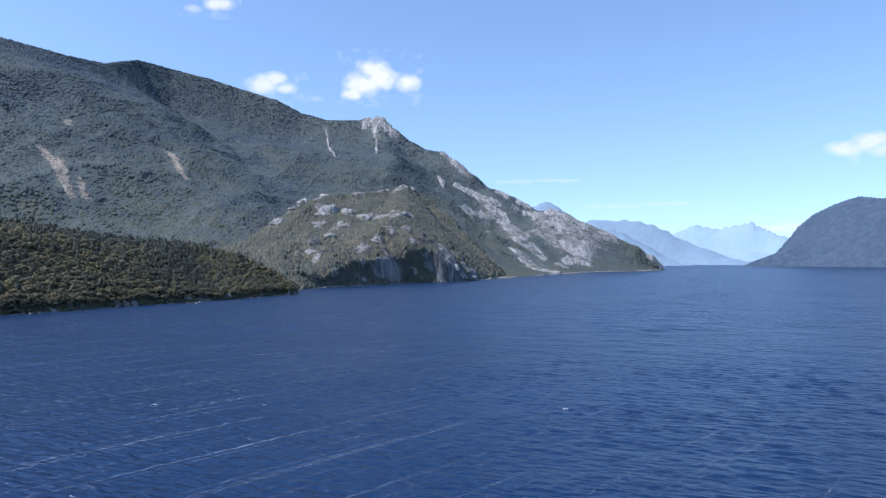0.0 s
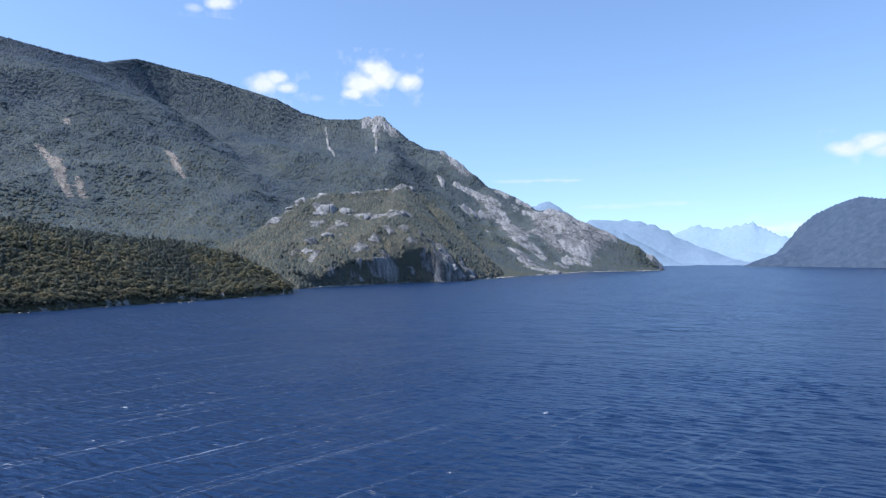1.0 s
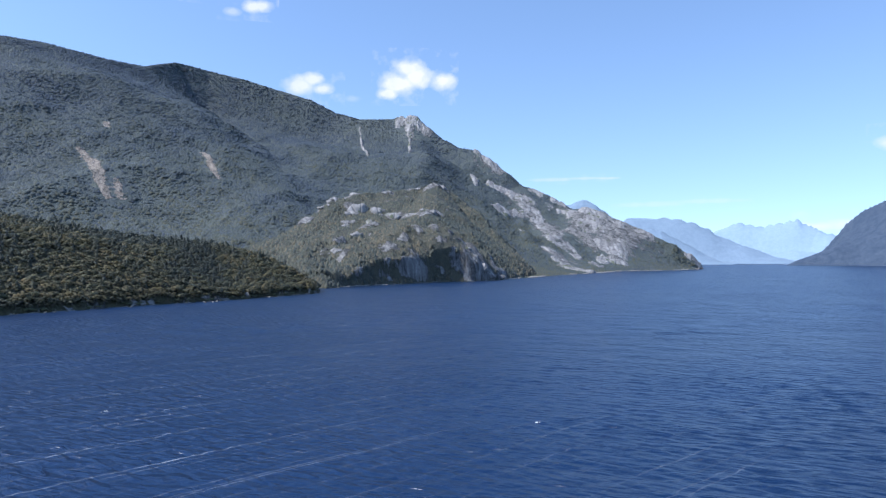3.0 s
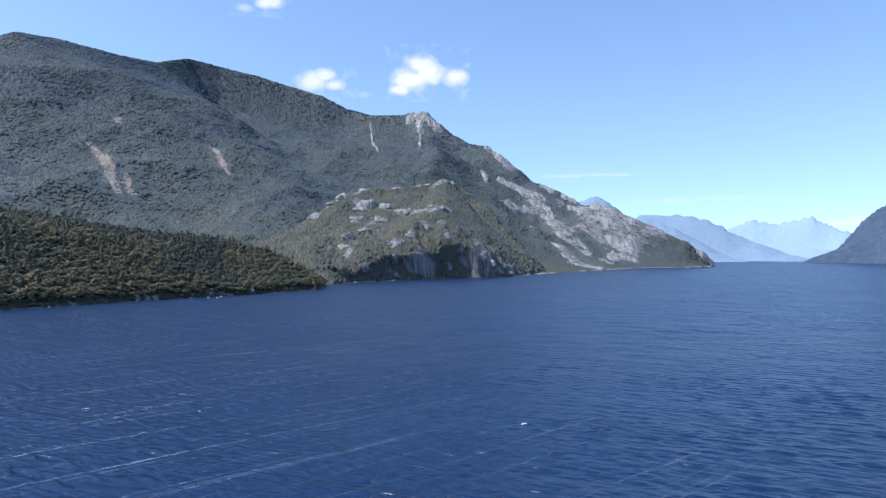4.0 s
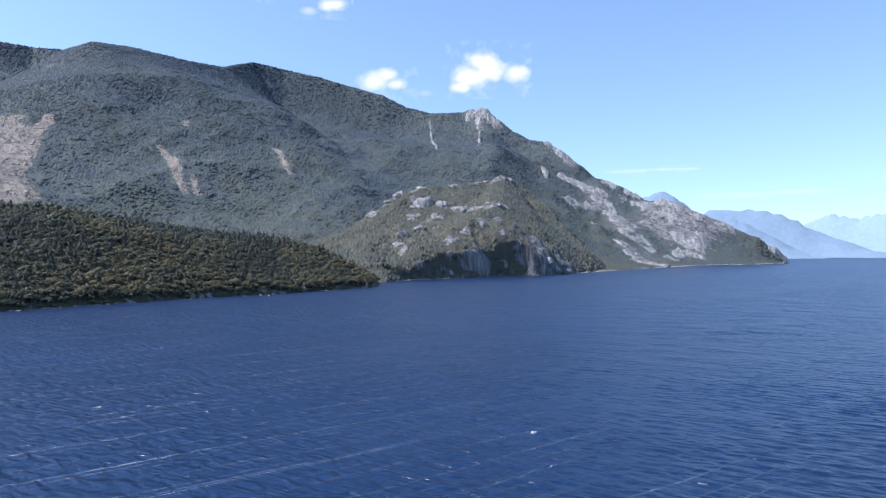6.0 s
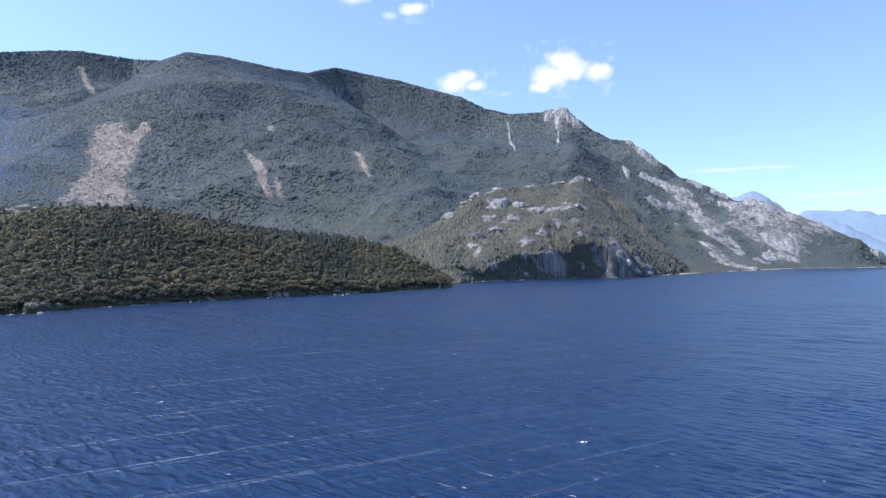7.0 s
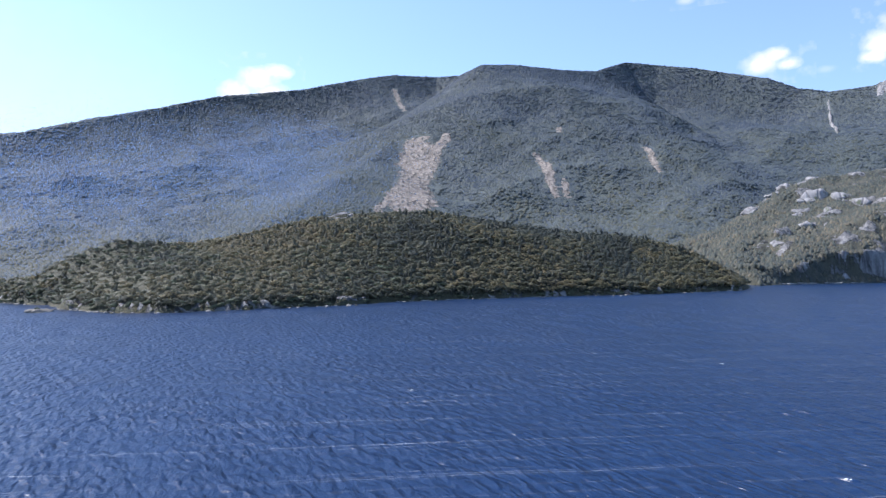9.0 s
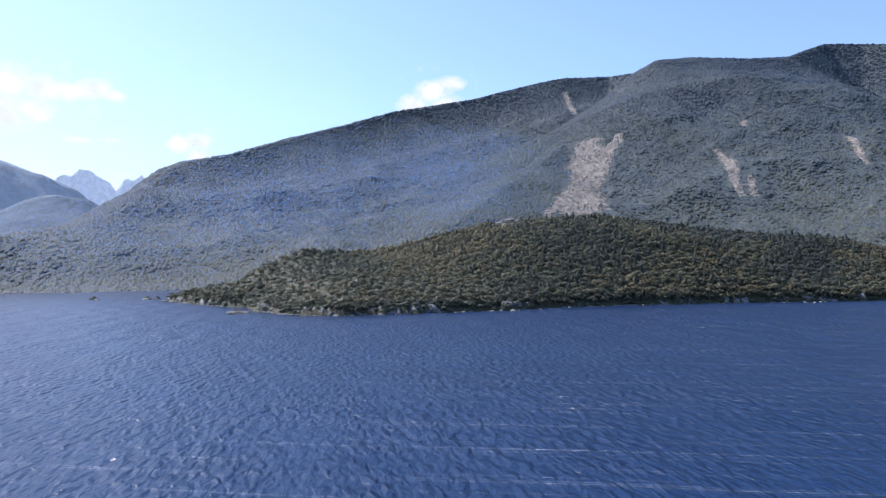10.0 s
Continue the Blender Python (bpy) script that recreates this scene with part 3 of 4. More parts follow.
SLAB_ROCK = [[(67, 1782, 12), (158, 1827, 14), (167, 1766, 18)], [(175, 1770, 18), (201, 1682, 24), (225, 1655, 20), (238, 1603, 12)],
             [(170, 1570, 13), (190, 1523, 14), (198, 1439, 12), (228, 1369, 9)], [(229, 1868, 12), (288, 1864, 16), (339, 1861, 18), (395, 1843, 16), (443, 1833, 12)],
             [(288, 1814, 27), (343, 1800, 32), (403, 1813, 28), (447, 1819, 16)], [(301, 1716, 27), (355, 1717, 32)],
             [(301, 1639, 18), (303, 1635, 18)], [(163, 1944, 9), (186, 1931, 9)],
             [(223, 1912, 9), (240, 1902, 12)], [(130, 1850, 10), (150, 1840, 10)], [(250, 1760, 14), (270, 1750, 14)], [(250, 1850, 10), (262, 1845, 10)], [(120, 1700, 8), (128, 1690, 8)],
             [(270, 1580, 10), (280, 1570, 10)], [(200, 1880, 9), (210, 1875, 9)], [(380, 1740, 12), (395, 1745, 12)], [(330, 1660, 14), (345, 1665, 14)], [(556, 1795, 9), (575, 1795, 9)]]
CRAGS = [(-170, 2080, 80), (30, 2000, 70), (100, 1880, 90), (200, 1780, 110), (320, 1790, 140), (420, 1800, 90), (200, 1540, 70)]
CREST_ROCK = [[(-267, 1051, 7), (-257, 1063, 8)], [(-250, 1180, 4), (-240, 1160, 5)], [(-255, 1120, 6), (-235, 1130, 6)], [(-222, 1168, 11), (-208, 1180, 11)], [(-157, 1210, 8), (-150, 1215, 8)],
              [(-112, 1265, 9), (-100, 1273, 9)], [(-88, 1256, 9), (-60, 1295, 12)], [(-200, 1118, 11), (-185, 1116, 11)], [(-160, 1109, 7), (-150, 1115, 7)], [(-132, 1095, 10), (-122, 1113, 10)],
              [(-107, 1093, 7), (-77, 1065, 8), (-56, 1104, 7)]]
CLIFF_ROCK = [[(-90, 987, 9), (-78, 985, 9)], [(-162, 1045, 7), (-151, 1054, 7)], [(-200, 1055, 5), (-188, 1062, 5)], [(-165, 946, 7), (-159, 947, 7)], [(-160, 821, 5), (-156, 835, 5)],
              [(-169, 780, 5), (-168, 794, 5)], [(-145, 774, 6), (-143, 782, 6)], [(-101, 817, 8), (-96, 828, 8)], [(-84, 859, 6), (-82, 867, 6)], [(-86, 954, 5), (-68, 894, 6)],
              [(-52, 940, 4), (-47, 911, 5)], [(-3, 951, 7), (8, 926, 8), (16, 911, 9)], [(39, 953, 7), (44, 967, 7)]]

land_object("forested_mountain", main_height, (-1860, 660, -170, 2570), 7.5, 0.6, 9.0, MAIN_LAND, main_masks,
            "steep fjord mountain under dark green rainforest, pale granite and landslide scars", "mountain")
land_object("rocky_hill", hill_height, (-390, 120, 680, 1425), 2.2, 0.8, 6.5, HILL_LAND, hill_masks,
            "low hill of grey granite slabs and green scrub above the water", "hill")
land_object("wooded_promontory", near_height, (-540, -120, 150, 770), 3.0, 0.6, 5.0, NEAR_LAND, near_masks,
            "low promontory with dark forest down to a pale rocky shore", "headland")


def far_range(name, line, depth, mat, label, d=30.0, rough=0.12, seed=50, foot=0.3):
    """A distant range: a crest that falls to the water on both sides."""
    pts = np.array(line, float)
    way = np.array([pts[-1][0] - pts[0][0], pts[-1][1] - pts[0][1]])
    side = np.array([way[1], -way[0]]) / np.hypot(*way) * depth
    if side @ pts[:, :2].mean(0) > 0:
        side = -side
    end = way / np.hypot(*way) * depth * foot
    ring = [tuple(p[:2] + side * 0.8) for p in pts]
    ring[0], ring[-1] = tuple(pts[0][:2] + side * min(0.5, 1.6 * foot) - end), tuple(pts[-1][:2] + side * 0.5 + end)
    ring += [tuple(p[:2] - side * 0.5) for p in pts[::-1]]
    lo, hi = np.array(ring).min(0), np.array(ring).max(0)
    xs, ys = steps(lo[0], hi[0], d), steps(lo[1], hi[1], d)
    x, y = np.meshgrid(xs, ys)
    z, ds, ins = land(x, y, ring, [line], 0.9, d * 0.6, rough, seed, d * 0.3)
    z = z + np.where(ins, d * 0.25 * fbm(x, y, d * 3, 3, seed + 9), 0)  # forest and broken rock
    verts, faces, _ = trimmed(np.stack([x, y, z], -1).reshape(-1, 3), grid_faces(len(xs), len(ys), ins), ())
    return tagged(new(name, mesh_of(name, verts, faces, mat)), label, "mountain")


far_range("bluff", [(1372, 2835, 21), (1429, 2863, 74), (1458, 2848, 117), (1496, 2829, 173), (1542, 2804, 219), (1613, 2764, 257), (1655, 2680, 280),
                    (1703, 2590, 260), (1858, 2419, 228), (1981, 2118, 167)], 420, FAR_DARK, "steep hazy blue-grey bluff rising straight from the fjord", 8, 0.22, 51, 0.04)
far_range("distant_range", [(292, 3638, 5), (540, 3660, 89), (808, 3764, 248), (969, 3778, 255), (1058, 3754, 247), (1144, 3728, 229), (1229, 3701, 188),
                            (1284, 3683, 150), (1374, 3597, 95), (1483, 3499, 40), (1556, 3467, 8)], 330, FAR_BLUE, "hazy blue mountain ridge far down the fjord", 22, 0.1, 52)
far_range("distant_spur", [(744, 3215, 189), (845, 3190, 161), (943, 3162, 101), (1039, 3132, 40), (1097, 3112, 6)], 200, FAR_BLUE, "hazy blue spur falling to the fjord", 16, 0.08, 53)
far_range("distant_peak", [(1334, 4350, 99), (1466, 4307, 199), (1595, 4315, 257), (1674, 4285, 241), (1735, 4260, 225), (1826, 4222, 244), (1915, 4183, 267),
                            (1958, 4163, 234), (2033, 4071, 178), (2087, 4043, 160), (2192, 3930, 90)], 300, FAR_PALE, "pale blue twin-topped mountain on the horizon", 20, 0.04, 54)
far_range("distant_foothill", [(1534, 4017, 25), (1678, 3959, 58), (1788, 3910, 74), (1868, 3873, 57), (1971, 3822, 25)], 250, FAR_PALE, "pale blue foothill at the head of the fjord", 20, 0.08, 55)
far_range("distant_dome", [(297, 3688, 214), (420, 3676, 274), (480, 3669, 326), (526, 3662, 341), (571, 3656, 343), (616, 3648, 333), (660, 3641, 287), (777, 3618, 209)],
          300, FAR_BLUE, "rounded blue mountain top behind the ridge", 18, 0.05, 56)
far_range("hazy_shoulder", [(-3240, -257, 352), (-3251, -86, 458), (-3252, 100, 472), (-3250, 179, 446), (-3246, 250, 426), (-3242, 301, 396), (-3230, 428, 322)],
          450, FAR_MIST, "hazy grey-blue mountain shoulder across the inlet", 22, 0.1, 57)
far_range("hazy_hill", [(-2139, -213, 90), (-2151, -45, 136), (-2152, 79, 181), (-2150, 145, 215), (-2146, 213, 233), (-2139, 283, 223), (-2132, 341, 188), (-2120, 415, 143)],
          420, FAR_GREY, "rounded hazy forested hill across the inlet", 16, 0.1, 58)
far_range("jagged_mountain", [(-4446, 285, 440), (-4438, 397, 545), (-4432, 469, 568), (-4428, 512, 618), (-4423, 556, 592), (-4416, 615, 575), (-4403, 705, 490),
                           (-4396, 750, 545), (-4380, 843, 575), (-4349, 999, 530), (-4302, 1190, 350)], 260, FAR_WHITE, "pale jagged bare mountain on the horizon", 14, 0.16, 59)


# ---- clouds ----
def cloud(yaw, up, width, height, puffs, dense_by, seed, label):
    """A fair-weather cloud: a lumpy body, thin towards its ragged edge; yaw, up, width and height in degrees."""
    far = 4750.0
    nx, ny = 73, 49
    u, v = np.meshgrid(np.linspace(-1, 1, nx), np.linspace(-1, 1, ny))
    thick = np.zeros(u.shape)
    for pu, pv, pr, flat in puffs:
        thick = np.maximum(thick, 1 - np.hypot(u - pu, (v - pv) * flat) / pr)
    ragged = fbm(u * width + 31 * seed, v * height * 1.3, 1.7, 5, seed)
    thick = thick * 1.15 + 0.34 * ragged * np.clip(0.35 + 1.8 * thick, 0, 1)
    rim = np.minimum(1 - np.abs(u), 1 - np.abs(v))
    thick = np.where(rim < 0.03, -0.5, np.minimum(thick, rim * 4))
    yaw, up = radians(yaw), radians(up)
    ahead = np.array([-math.sin(yaw) * math.cos(up), math.cos(yaw) * math.cos(up), math.sin(up)])
    right = np.array([math.cos(yaw), math.sin(yaw), 0])
    top = np.cross(right, ahead)
    w, h = far * radians(width) / 2, far * radians(height) / 2
    body = np.sqrt(np.clip(thick, 0, 1)) * h * 0.35
    flat = right * (u[..., None] * w) + top * (v[..., None] * h)
    lump = 1 + 0.4 * fbm(u * 10, v * 10, 2.5, 3, seed + 7)
    front = flat - ahead * (body * lump)[..., None]
    faces = grid_faces(nx, ny, thick > -0.25)
    verts, faces, cols = trimmed(front.reshape(-1, 3), faces, (("thick", thick), ("dense", np.full(u.shape, dense_by))))
    ob = new("cloud", mesh_of("cloud", verts, faces, CLOUD, cols))
    ob.location = ahead * far
    return tagged(ob, label, "cloud", group="clouds in the sky")


cloud(5.4, 15.4, 7.6, 4.8, ((-0.35, -0.2, 0.5, 1), (-0.15, 0.3, 0.45, 1), (0.05, 0.0, 0.45, 1), (0.6, -0.15, 0.36, 1), (-0.6, -0.55, 0.3, 1.3)), 1.0, 1, "small white puffy cloud above the ridge")
cloud(14.0, 14.5, 5.6, 3.4, ((-0.35, 0.0, 0.55, 1), (0.0, 0.3, 0.4, 1), (0.3, -0.1, 0.4, 1.3)), 0.85, 2, "small white cloud with a ragged edge")
cloud(10.6, 13.6, 2.4, 1.2, ((0.0, 0.0, 0.7, 1.2),), 0.2, 3, "thin white wisp of cloud")
cloud(18.5, 20.2, 3.6, 2.2, ((-0.2, 0.0, 0.5, 1), (0.3, 0.1, 0.5, 1)), 0.85, 4, "small white puff of cloud high in the sky")
cloud(20.4, 19.7, 2.4, 1.4, ((0.0, 0.0, 0.7, 1.3),), 0.4, 5, "thin white wisp of cloud high in the sky")
cloud(23.4, 20.8, 4.0, 1.6, ((0.0, 0.1, 0.8, 1.2),), 0.6, 6, "small flat white cloud high in the sky")
cloud(-31.9, 8.4, 6.0, 3.0, ((-0.3, 0.0, 0.55, 1.2), (0.2, 0.2, 0.55, 1), (0.5, -0.2, 0.5, 1.2)), 0.8, 7, "soft white cloud over the bluff")
cloud(-7.2, 6.9, 7.0, 0.9, ((-0.3, 0.0, 0.7, 1.6), (0.4, 0.1, 0.6, 1.8)), 0.32, 8, "thin white streak of cloud")
cloud(-10.8, 6.9, 2.6, 0.5, ((0.0, 0.0, 0.8, 1.5),), 0.35, 9, "faint white streak of cloud")
cloud(-28.5, 2.9, 9.0, 2.2, ((-0.6, -0.2, 0.4, 1.1), (-0.1, -0.1, 0.45, 1), (0.4, 0.1, 0.5, 1.1), (0.8, 0.0, 0.3, 1)), 0.6, 10, "low white cloud bank behind the far mountains")
cloud(-16.5, 4.7, 12.0, 1.2, ((-0.4, 0.0, 0.6, 1.3), (0.3, 0.2, 0.6, 1.5)), 0.2, 11, "faint veil of cloud low in the sky")
cloud(55.4, 14.3, 7.4, 4.6, ((-0.45, -0.4, 0.5, 1), (-0.05, 0.05, 0.55, 1), (0.35, 0.35, 0.4, 1.2), (0.2, -0.4, 0.5, 1)), 1.0, 12, "bright white cloud standing behind the ridge")
cloud(75.6, 9.6, 4.4, 3.4, ((-0.35, 0.1, 0.5, 1), (0.3, 0.2, 0.55, 1), (0.35, -0.4, 0.5, 1)), 1.0, 13, "bright white cloud behind the mountain shoulder")
cloud(86.7, 12.3, 8.6, 6.2, ((-0.4, -0.3, 0.6, 1), (-0.3, 0.4, 0.5, 1), (0.2, 0.3, 0.45, 1.1), (0.1, -0.2, 0.45, 1.3), (-0.7, 0.1, 0.5, 1)), 1.0, 14, "large bright white cloud near the sun")
cloud(82.9, 13.3, 6.0, 3.4, ((-0.3, -0.1, 0.5, 1.1), (0.2, 0.15, 0.55, 1), (0.6, -0.1, 0.35, 1)), 1.0, 15, "bright white rounded cloud")
cloud(82.4, 9.7, 6.5, 1.6, ((-0.4, 0.0, 0.5, 1.2), (0.3, 0.1, 0.5, 1.4)), 0.6, 16, "thin ragged white cloud")
cloud(85.8, 6.9, 4.0, 1.4, ((0.0, -0.1, 0.75, 1.0),), 0.95, 17, "low white cloud behind the jagged peaks")
cloud(81.0, 6.3, 3.0, 1.2, ((0.0, -0.1, 0.75, 1.0),), 0.95, 18, "low white cloud behind the jagged peaks")
# added veil: its faint glow whitens the sky on the sun's side
cloud(79.0, 11.5, 36.0, 17.0, ((-0.35, 0.0, 0.9, 1.0), (0.35, 0.1, 0.9, 1.1)), 0.05, 19, "faint glowing white veil added to pale the bright sky")


# ---- forest on the promontory ----
def ball(levels):
    """An icosahedron, split levels times, on the unit sphere."""
    g = (1 + 5 ** 0.5) / 2
    v = [(-1, g, 0), (1, g, 0), (-1, -g, 0), (1, -g, 0), (0, -1, g), (0, 1, g), (0, -1, -g), (0, 1, -g), (g, 0, -1), (g, 0, 1), (-g, 0, -1), (-g, 0, 1)]
    f = [(0, 11, 5), (0, 5, 1), (0, 1, 7), (0, 7, 10), (0, 10, 11), (1, 5, 9), (5, 11, 4), (11, 10, 2), (10, 7, 6), (7, 1, 8),
         (3, 9, 4), (3, 4, 2), (3, 2, 6), (3, 6, 8), (3, 8, 9), (4, 9, 5), (2, 4, 11), (6, 2, 10), (8, 6, 7), (9, 8, 1)]
    v = [np.array(p) / np.linalg.norm(p) for p in v]
    for _ in range(levels):
        mids, out = {}, []
        for a, b, c in f:
            ids = []
            for p, q in ((a, b), (b, c), (c, a)):
                key = (min(p, q), max(p, q))
                if key not in mids:
                    mids[key] = len(v)
                    v.append((v[p] + v[q]) / np.linalg.norm(v[p] + v[q]))
                ids.append(mids[key])
            out += [(a, ids[0], ids[2]), (b, ids[1], ids[0]), (c, ids[2], ids[1]), tuple(ids)]
        f = out
    return np.array(v), np.array(f)


BALL0, BALL2 = ball(0), ball(2)



def joined(pieces):
    verts, faces, n = [], [], 0
    for v, f in pieces:
        verts.append(v)
        faces.append(f + n)
        n += len(v)
    return np.concatenate(verts), np.concatenate(faces)


def stick(a, b, ra, rb, sides):
    """A tapered limb from a to b, as triangles."""
    a, b = np.array(a, float), np.array(b, float)
    way = (b - a) / np.linalg.norm(b - a)
    u = np.cross(way, (1, 0, 0) if abs(way[0]) < 0.8 else (0, 1, 0))
    u /= np.linalg.norm(u)
    w = np.cross(way, u)
    ang = np.arange(sides) * 2 * math.pi / sides
    ring = np.cos(ang)[:, None] * u + np.sin(ang)[:, None] * w
    v = np.concatenate([a + ring * ra, b + ring * rb])
    i = np.arange(sides)
    j = (i + 1) % sides
    return v, np.concatenate([np.stack([i, j, j + sides], 1), np.stack([i, j + sides, i + sides], 1)])


def sprays(rng, centre, radius, count, size):
    """Small folded sprays of leaves that stand off the outside of a clump."""
    way = rng.normal(size=(count, 3))
    way[:, 2] = np.abs(way[:, 2]) * 0.9 - 0.25
    way /= np.linalg.norm(way, axis=1)[:, None]
    mid = centre + way * radius * rng.uniform(0.65, 1.15, (count, 1))
    nrm = 0.7 * way + np.array([0, 0, 0.4]) + rng.normal(0, 0.38, (count, 3))
    u = np.cross(nrm, rng.normal(size=(count, 3)))
    u /= np.linalg.norm(u, axis=1)[:, None]
    w = np.cross(nrm, u)
    w /= np.linalg.norm(w, axis=1)[:, None]
    s = size * rng.uniform(0.6, 1.2, (count, 1))
    droop = -0.35 * s * way
    v = np.stack([mid - u * s, mid + w * s * 0.7 + droop, mid + u * s, mid - w * s * 0.7 + droop], 1).reshape(-1, 3)
    i = np.arange(count) * 4
    return v, np.concatenate([np.stack([i, i + 1, i + 2], 1), np.stack([i, i + 2, i + 3], 1)])


def tree_shape(seed, kind, fine=True):
    """Trunk and crown of a tree about 1 high: kind 0 spreading, 1 narrow, 2 low bush."""
    rng = np.random.RandomState(seed)
    masses = []
    if kind == 0:  # clumps over a dome
        for k in range(7):
            a, lift = k * 2.4 + rng.uniform(-0.3, 0.3), 1 - (k + 0.4) / 7.5
            r = 0.30 * math.sqrt(max(0.0, 1 - lift * lift)) * rng.uniform(0.85, 1.2)
            s = rng.uniform(0.13, 0.19)
            masses.append(((math.cos(a) * r, math.sin(a) * r, 0.50 + 0.36 * lift + rng.uniform(-0.05, 0.05)), (s, s, s * 0.95), 9))
    elif kind == 1:
        for k in range(6):
            h = 0.38 + 0.115 * k
            r = (0.20 - 0.029 * k) * rng.uniform(0.85, 1.2)
            a = rng.uniform(0, 6.28)
            masses.append(((math.cos(a) * 0.05, math.sin(a) * 0.05, h), (r, r, 0.10), 18))
    else:
        for k in range(6):
            a, r = k * 1.05, rng.uniform(0.1, 0.5)
            s = rng.uniform(0.26, 0.4)
            masses.append(((math.cos(a) * r, math.sin(a) * r, rng.uniform(0.25, 0.6)), (s, s, s * 0.8), 14))
    leaves = []
    leans = []
    for c, r, count in masses:
        v, f = BALL0
        leaves.append((np.array(c) + v * np.array(r) * (0.62 if fine else 1.05) * rng.uniform(0.8, 1.2, (len(v), 1)), f))
        if fine:
            leaves.append(sprays(rng, np.array(c), np.array(r), count, 0.072 if kind < 2 else 0.11))
        for lv, _ in leaves[len(leans):]:
            out = (lv - np.array(c)) / np.array(r) + 3.2 * (lv - np.array([0, 0, 0.42])) + np.array([0, 0, 0.25])
            leans.append(out / np.linalg.norm(out, axis=1)[:, None])
    wood = [stick((0, 0, -0.05), (0.01, 0.0, 0.45), 0.028, 0.018, 6), stick((0.01, 0, 0.45), (0.0, 0.01, 0.75), 0.018, 0.006, 5)]
    for c, r, count in masses[1:4]:
        wood.append(stick((0.005, 0, 0.35 if kind < 2 else 0.05), c, 0.013, 0.004, 4))
    return joined(leaves), joined(wood), np.concatenate(leans)


def near_sites():
    """Where trees stand on the promontory: place, height, kind, turn, and how far from the shore."""
    rng = np.random.RandomState(31)
    d = 3.9
    gx, gy = np.meshgrid(np.arange(-540, -118, d), np.arange(150, 770, d))
    gx = (gx + rng.uniform(-0.42, 0.42, gx.shape) * d).ravel()
    gy = (gy + rng.uniform(-0.42, 0.42, gy.shape) * d).ravel()
    ex, ey = np.meshgrid(np.arange(-540, -118, 3.0), np.arange(150, 640, 3.0))
    ex, ey = (ex + rng.uniform(-1.4, 1.4, ex.shape)).ravel(), (ey + rng.uniform(-1.4, 1.4, ey.shape)).ravel()
    edge = near_height(ex, ey)[1] < 8  # a thicker fringe along the water
    gx, gy = np.concatenate([gx, ex[edge]]), np.concatenate([gy, ey[edge]])
    z, ds, ins = near_height(gx, gy)
    back_d, _ = to_line(gx, gy, NEAR_RIDGE, 6)
    bx, by = near_height(gx + 8, gy)[0] - z, near_height(gx, gy + 8)[0] - z
    away = -bx * (20 - gx) - by * (15 - gy) + 8 * (30 - z) < -0.06 * 8 * np.hypot(gx, gy)
    spare = (back_d > 26) & away & (rng.uniform(size=len(gx)) < 0.8)  # thinner behind the crest
    keep = ins & (ds > 0.3) & (np.hypot(gx + 388, gy - 397) > 13) & ~spare
    gx, gy, z, ds = gx[keep], gy[keep], z[keep], ds[keep]
    patch = fbm(gx, gy, 75, 4, 61)
    bushy = 1 / (1 + np.exp((gy - 330) / 30.0))  # low wind-shorn scrub towards the open end
    tall = np.clip(5.0 + ds * 0.01, 5.0, 5.8) * rng.uniform(0.75, 1.2, len(gx)) * (1 - 0.25 * bushy)
    slim = (rng.uniform(size=len(gx)) < np.where(gy > 300, 0.16, 0.03)) & (ds > 8)
    low = (ds < 0.8) | (rng.uniform(size=len(gx)) < 0.35 * bushy)
    kind = np.where(low, 2, np.where(slim, 1, 0))
    tall = np.where(kind == 2, tall * np.where(ds < 0.8, 0.6, 0.85), np.where(kind == 1, tall * 1.45, tall))
    tone = np.clip(0.40 + 1.2 * patch + rng.normal(0, 0.2, len(gx)) + 0.3 * bushy, 0, 0.98)
    turn = rng.uniform(0, 6.28, len(gx))
    ridge_d, _ = to_line(gx, gy, NEAR_RIDGE, 6)
    hx, hy = near_height(gx + 8, gy)[0] - z, near_height(gx, gy + 8)[0] - z
    turned = -hx * (20 - gx) - hy * (15 - gy) + 8 * (30 - z) < -0.06 * 8 * np.hypot(gx, gy)
    behind = turned & (ridge_d > 22)
    return [dict(x=a, y=b, z=c - 0.36 * h * min(1.0, max(0.0, q - 4) / 12), tall=h, kind=int(k), tone=o, turn=w, ds=q, back=bool(e))  # inside the wood only the crowns stand clear
            for a, b, c, h, k, o, w, q, e in zip(gx, gy, z, tall, kind, tone, turn, ds, behind)]


SHAPES = {(k, n): tree_shape(100 * k + n, k) for k in (0, 1, 2) for n in range(5)}
PLAIN = {(k, n): tree_shape(100 * k + n, k, False) for k in (0, 1, 2) for n in range(2)}
LEAF_OF = (LEAVES, NEEDLES, SCRUB)
TREE_WORDS = (("tree", "dark green broadleaf rainforest tree on the steep shore"), ("slim_tree", "narrow dark green podocarp tree standing above the canopy"),
              ("bush", "low olive-green coastal bush beside the rocks"))


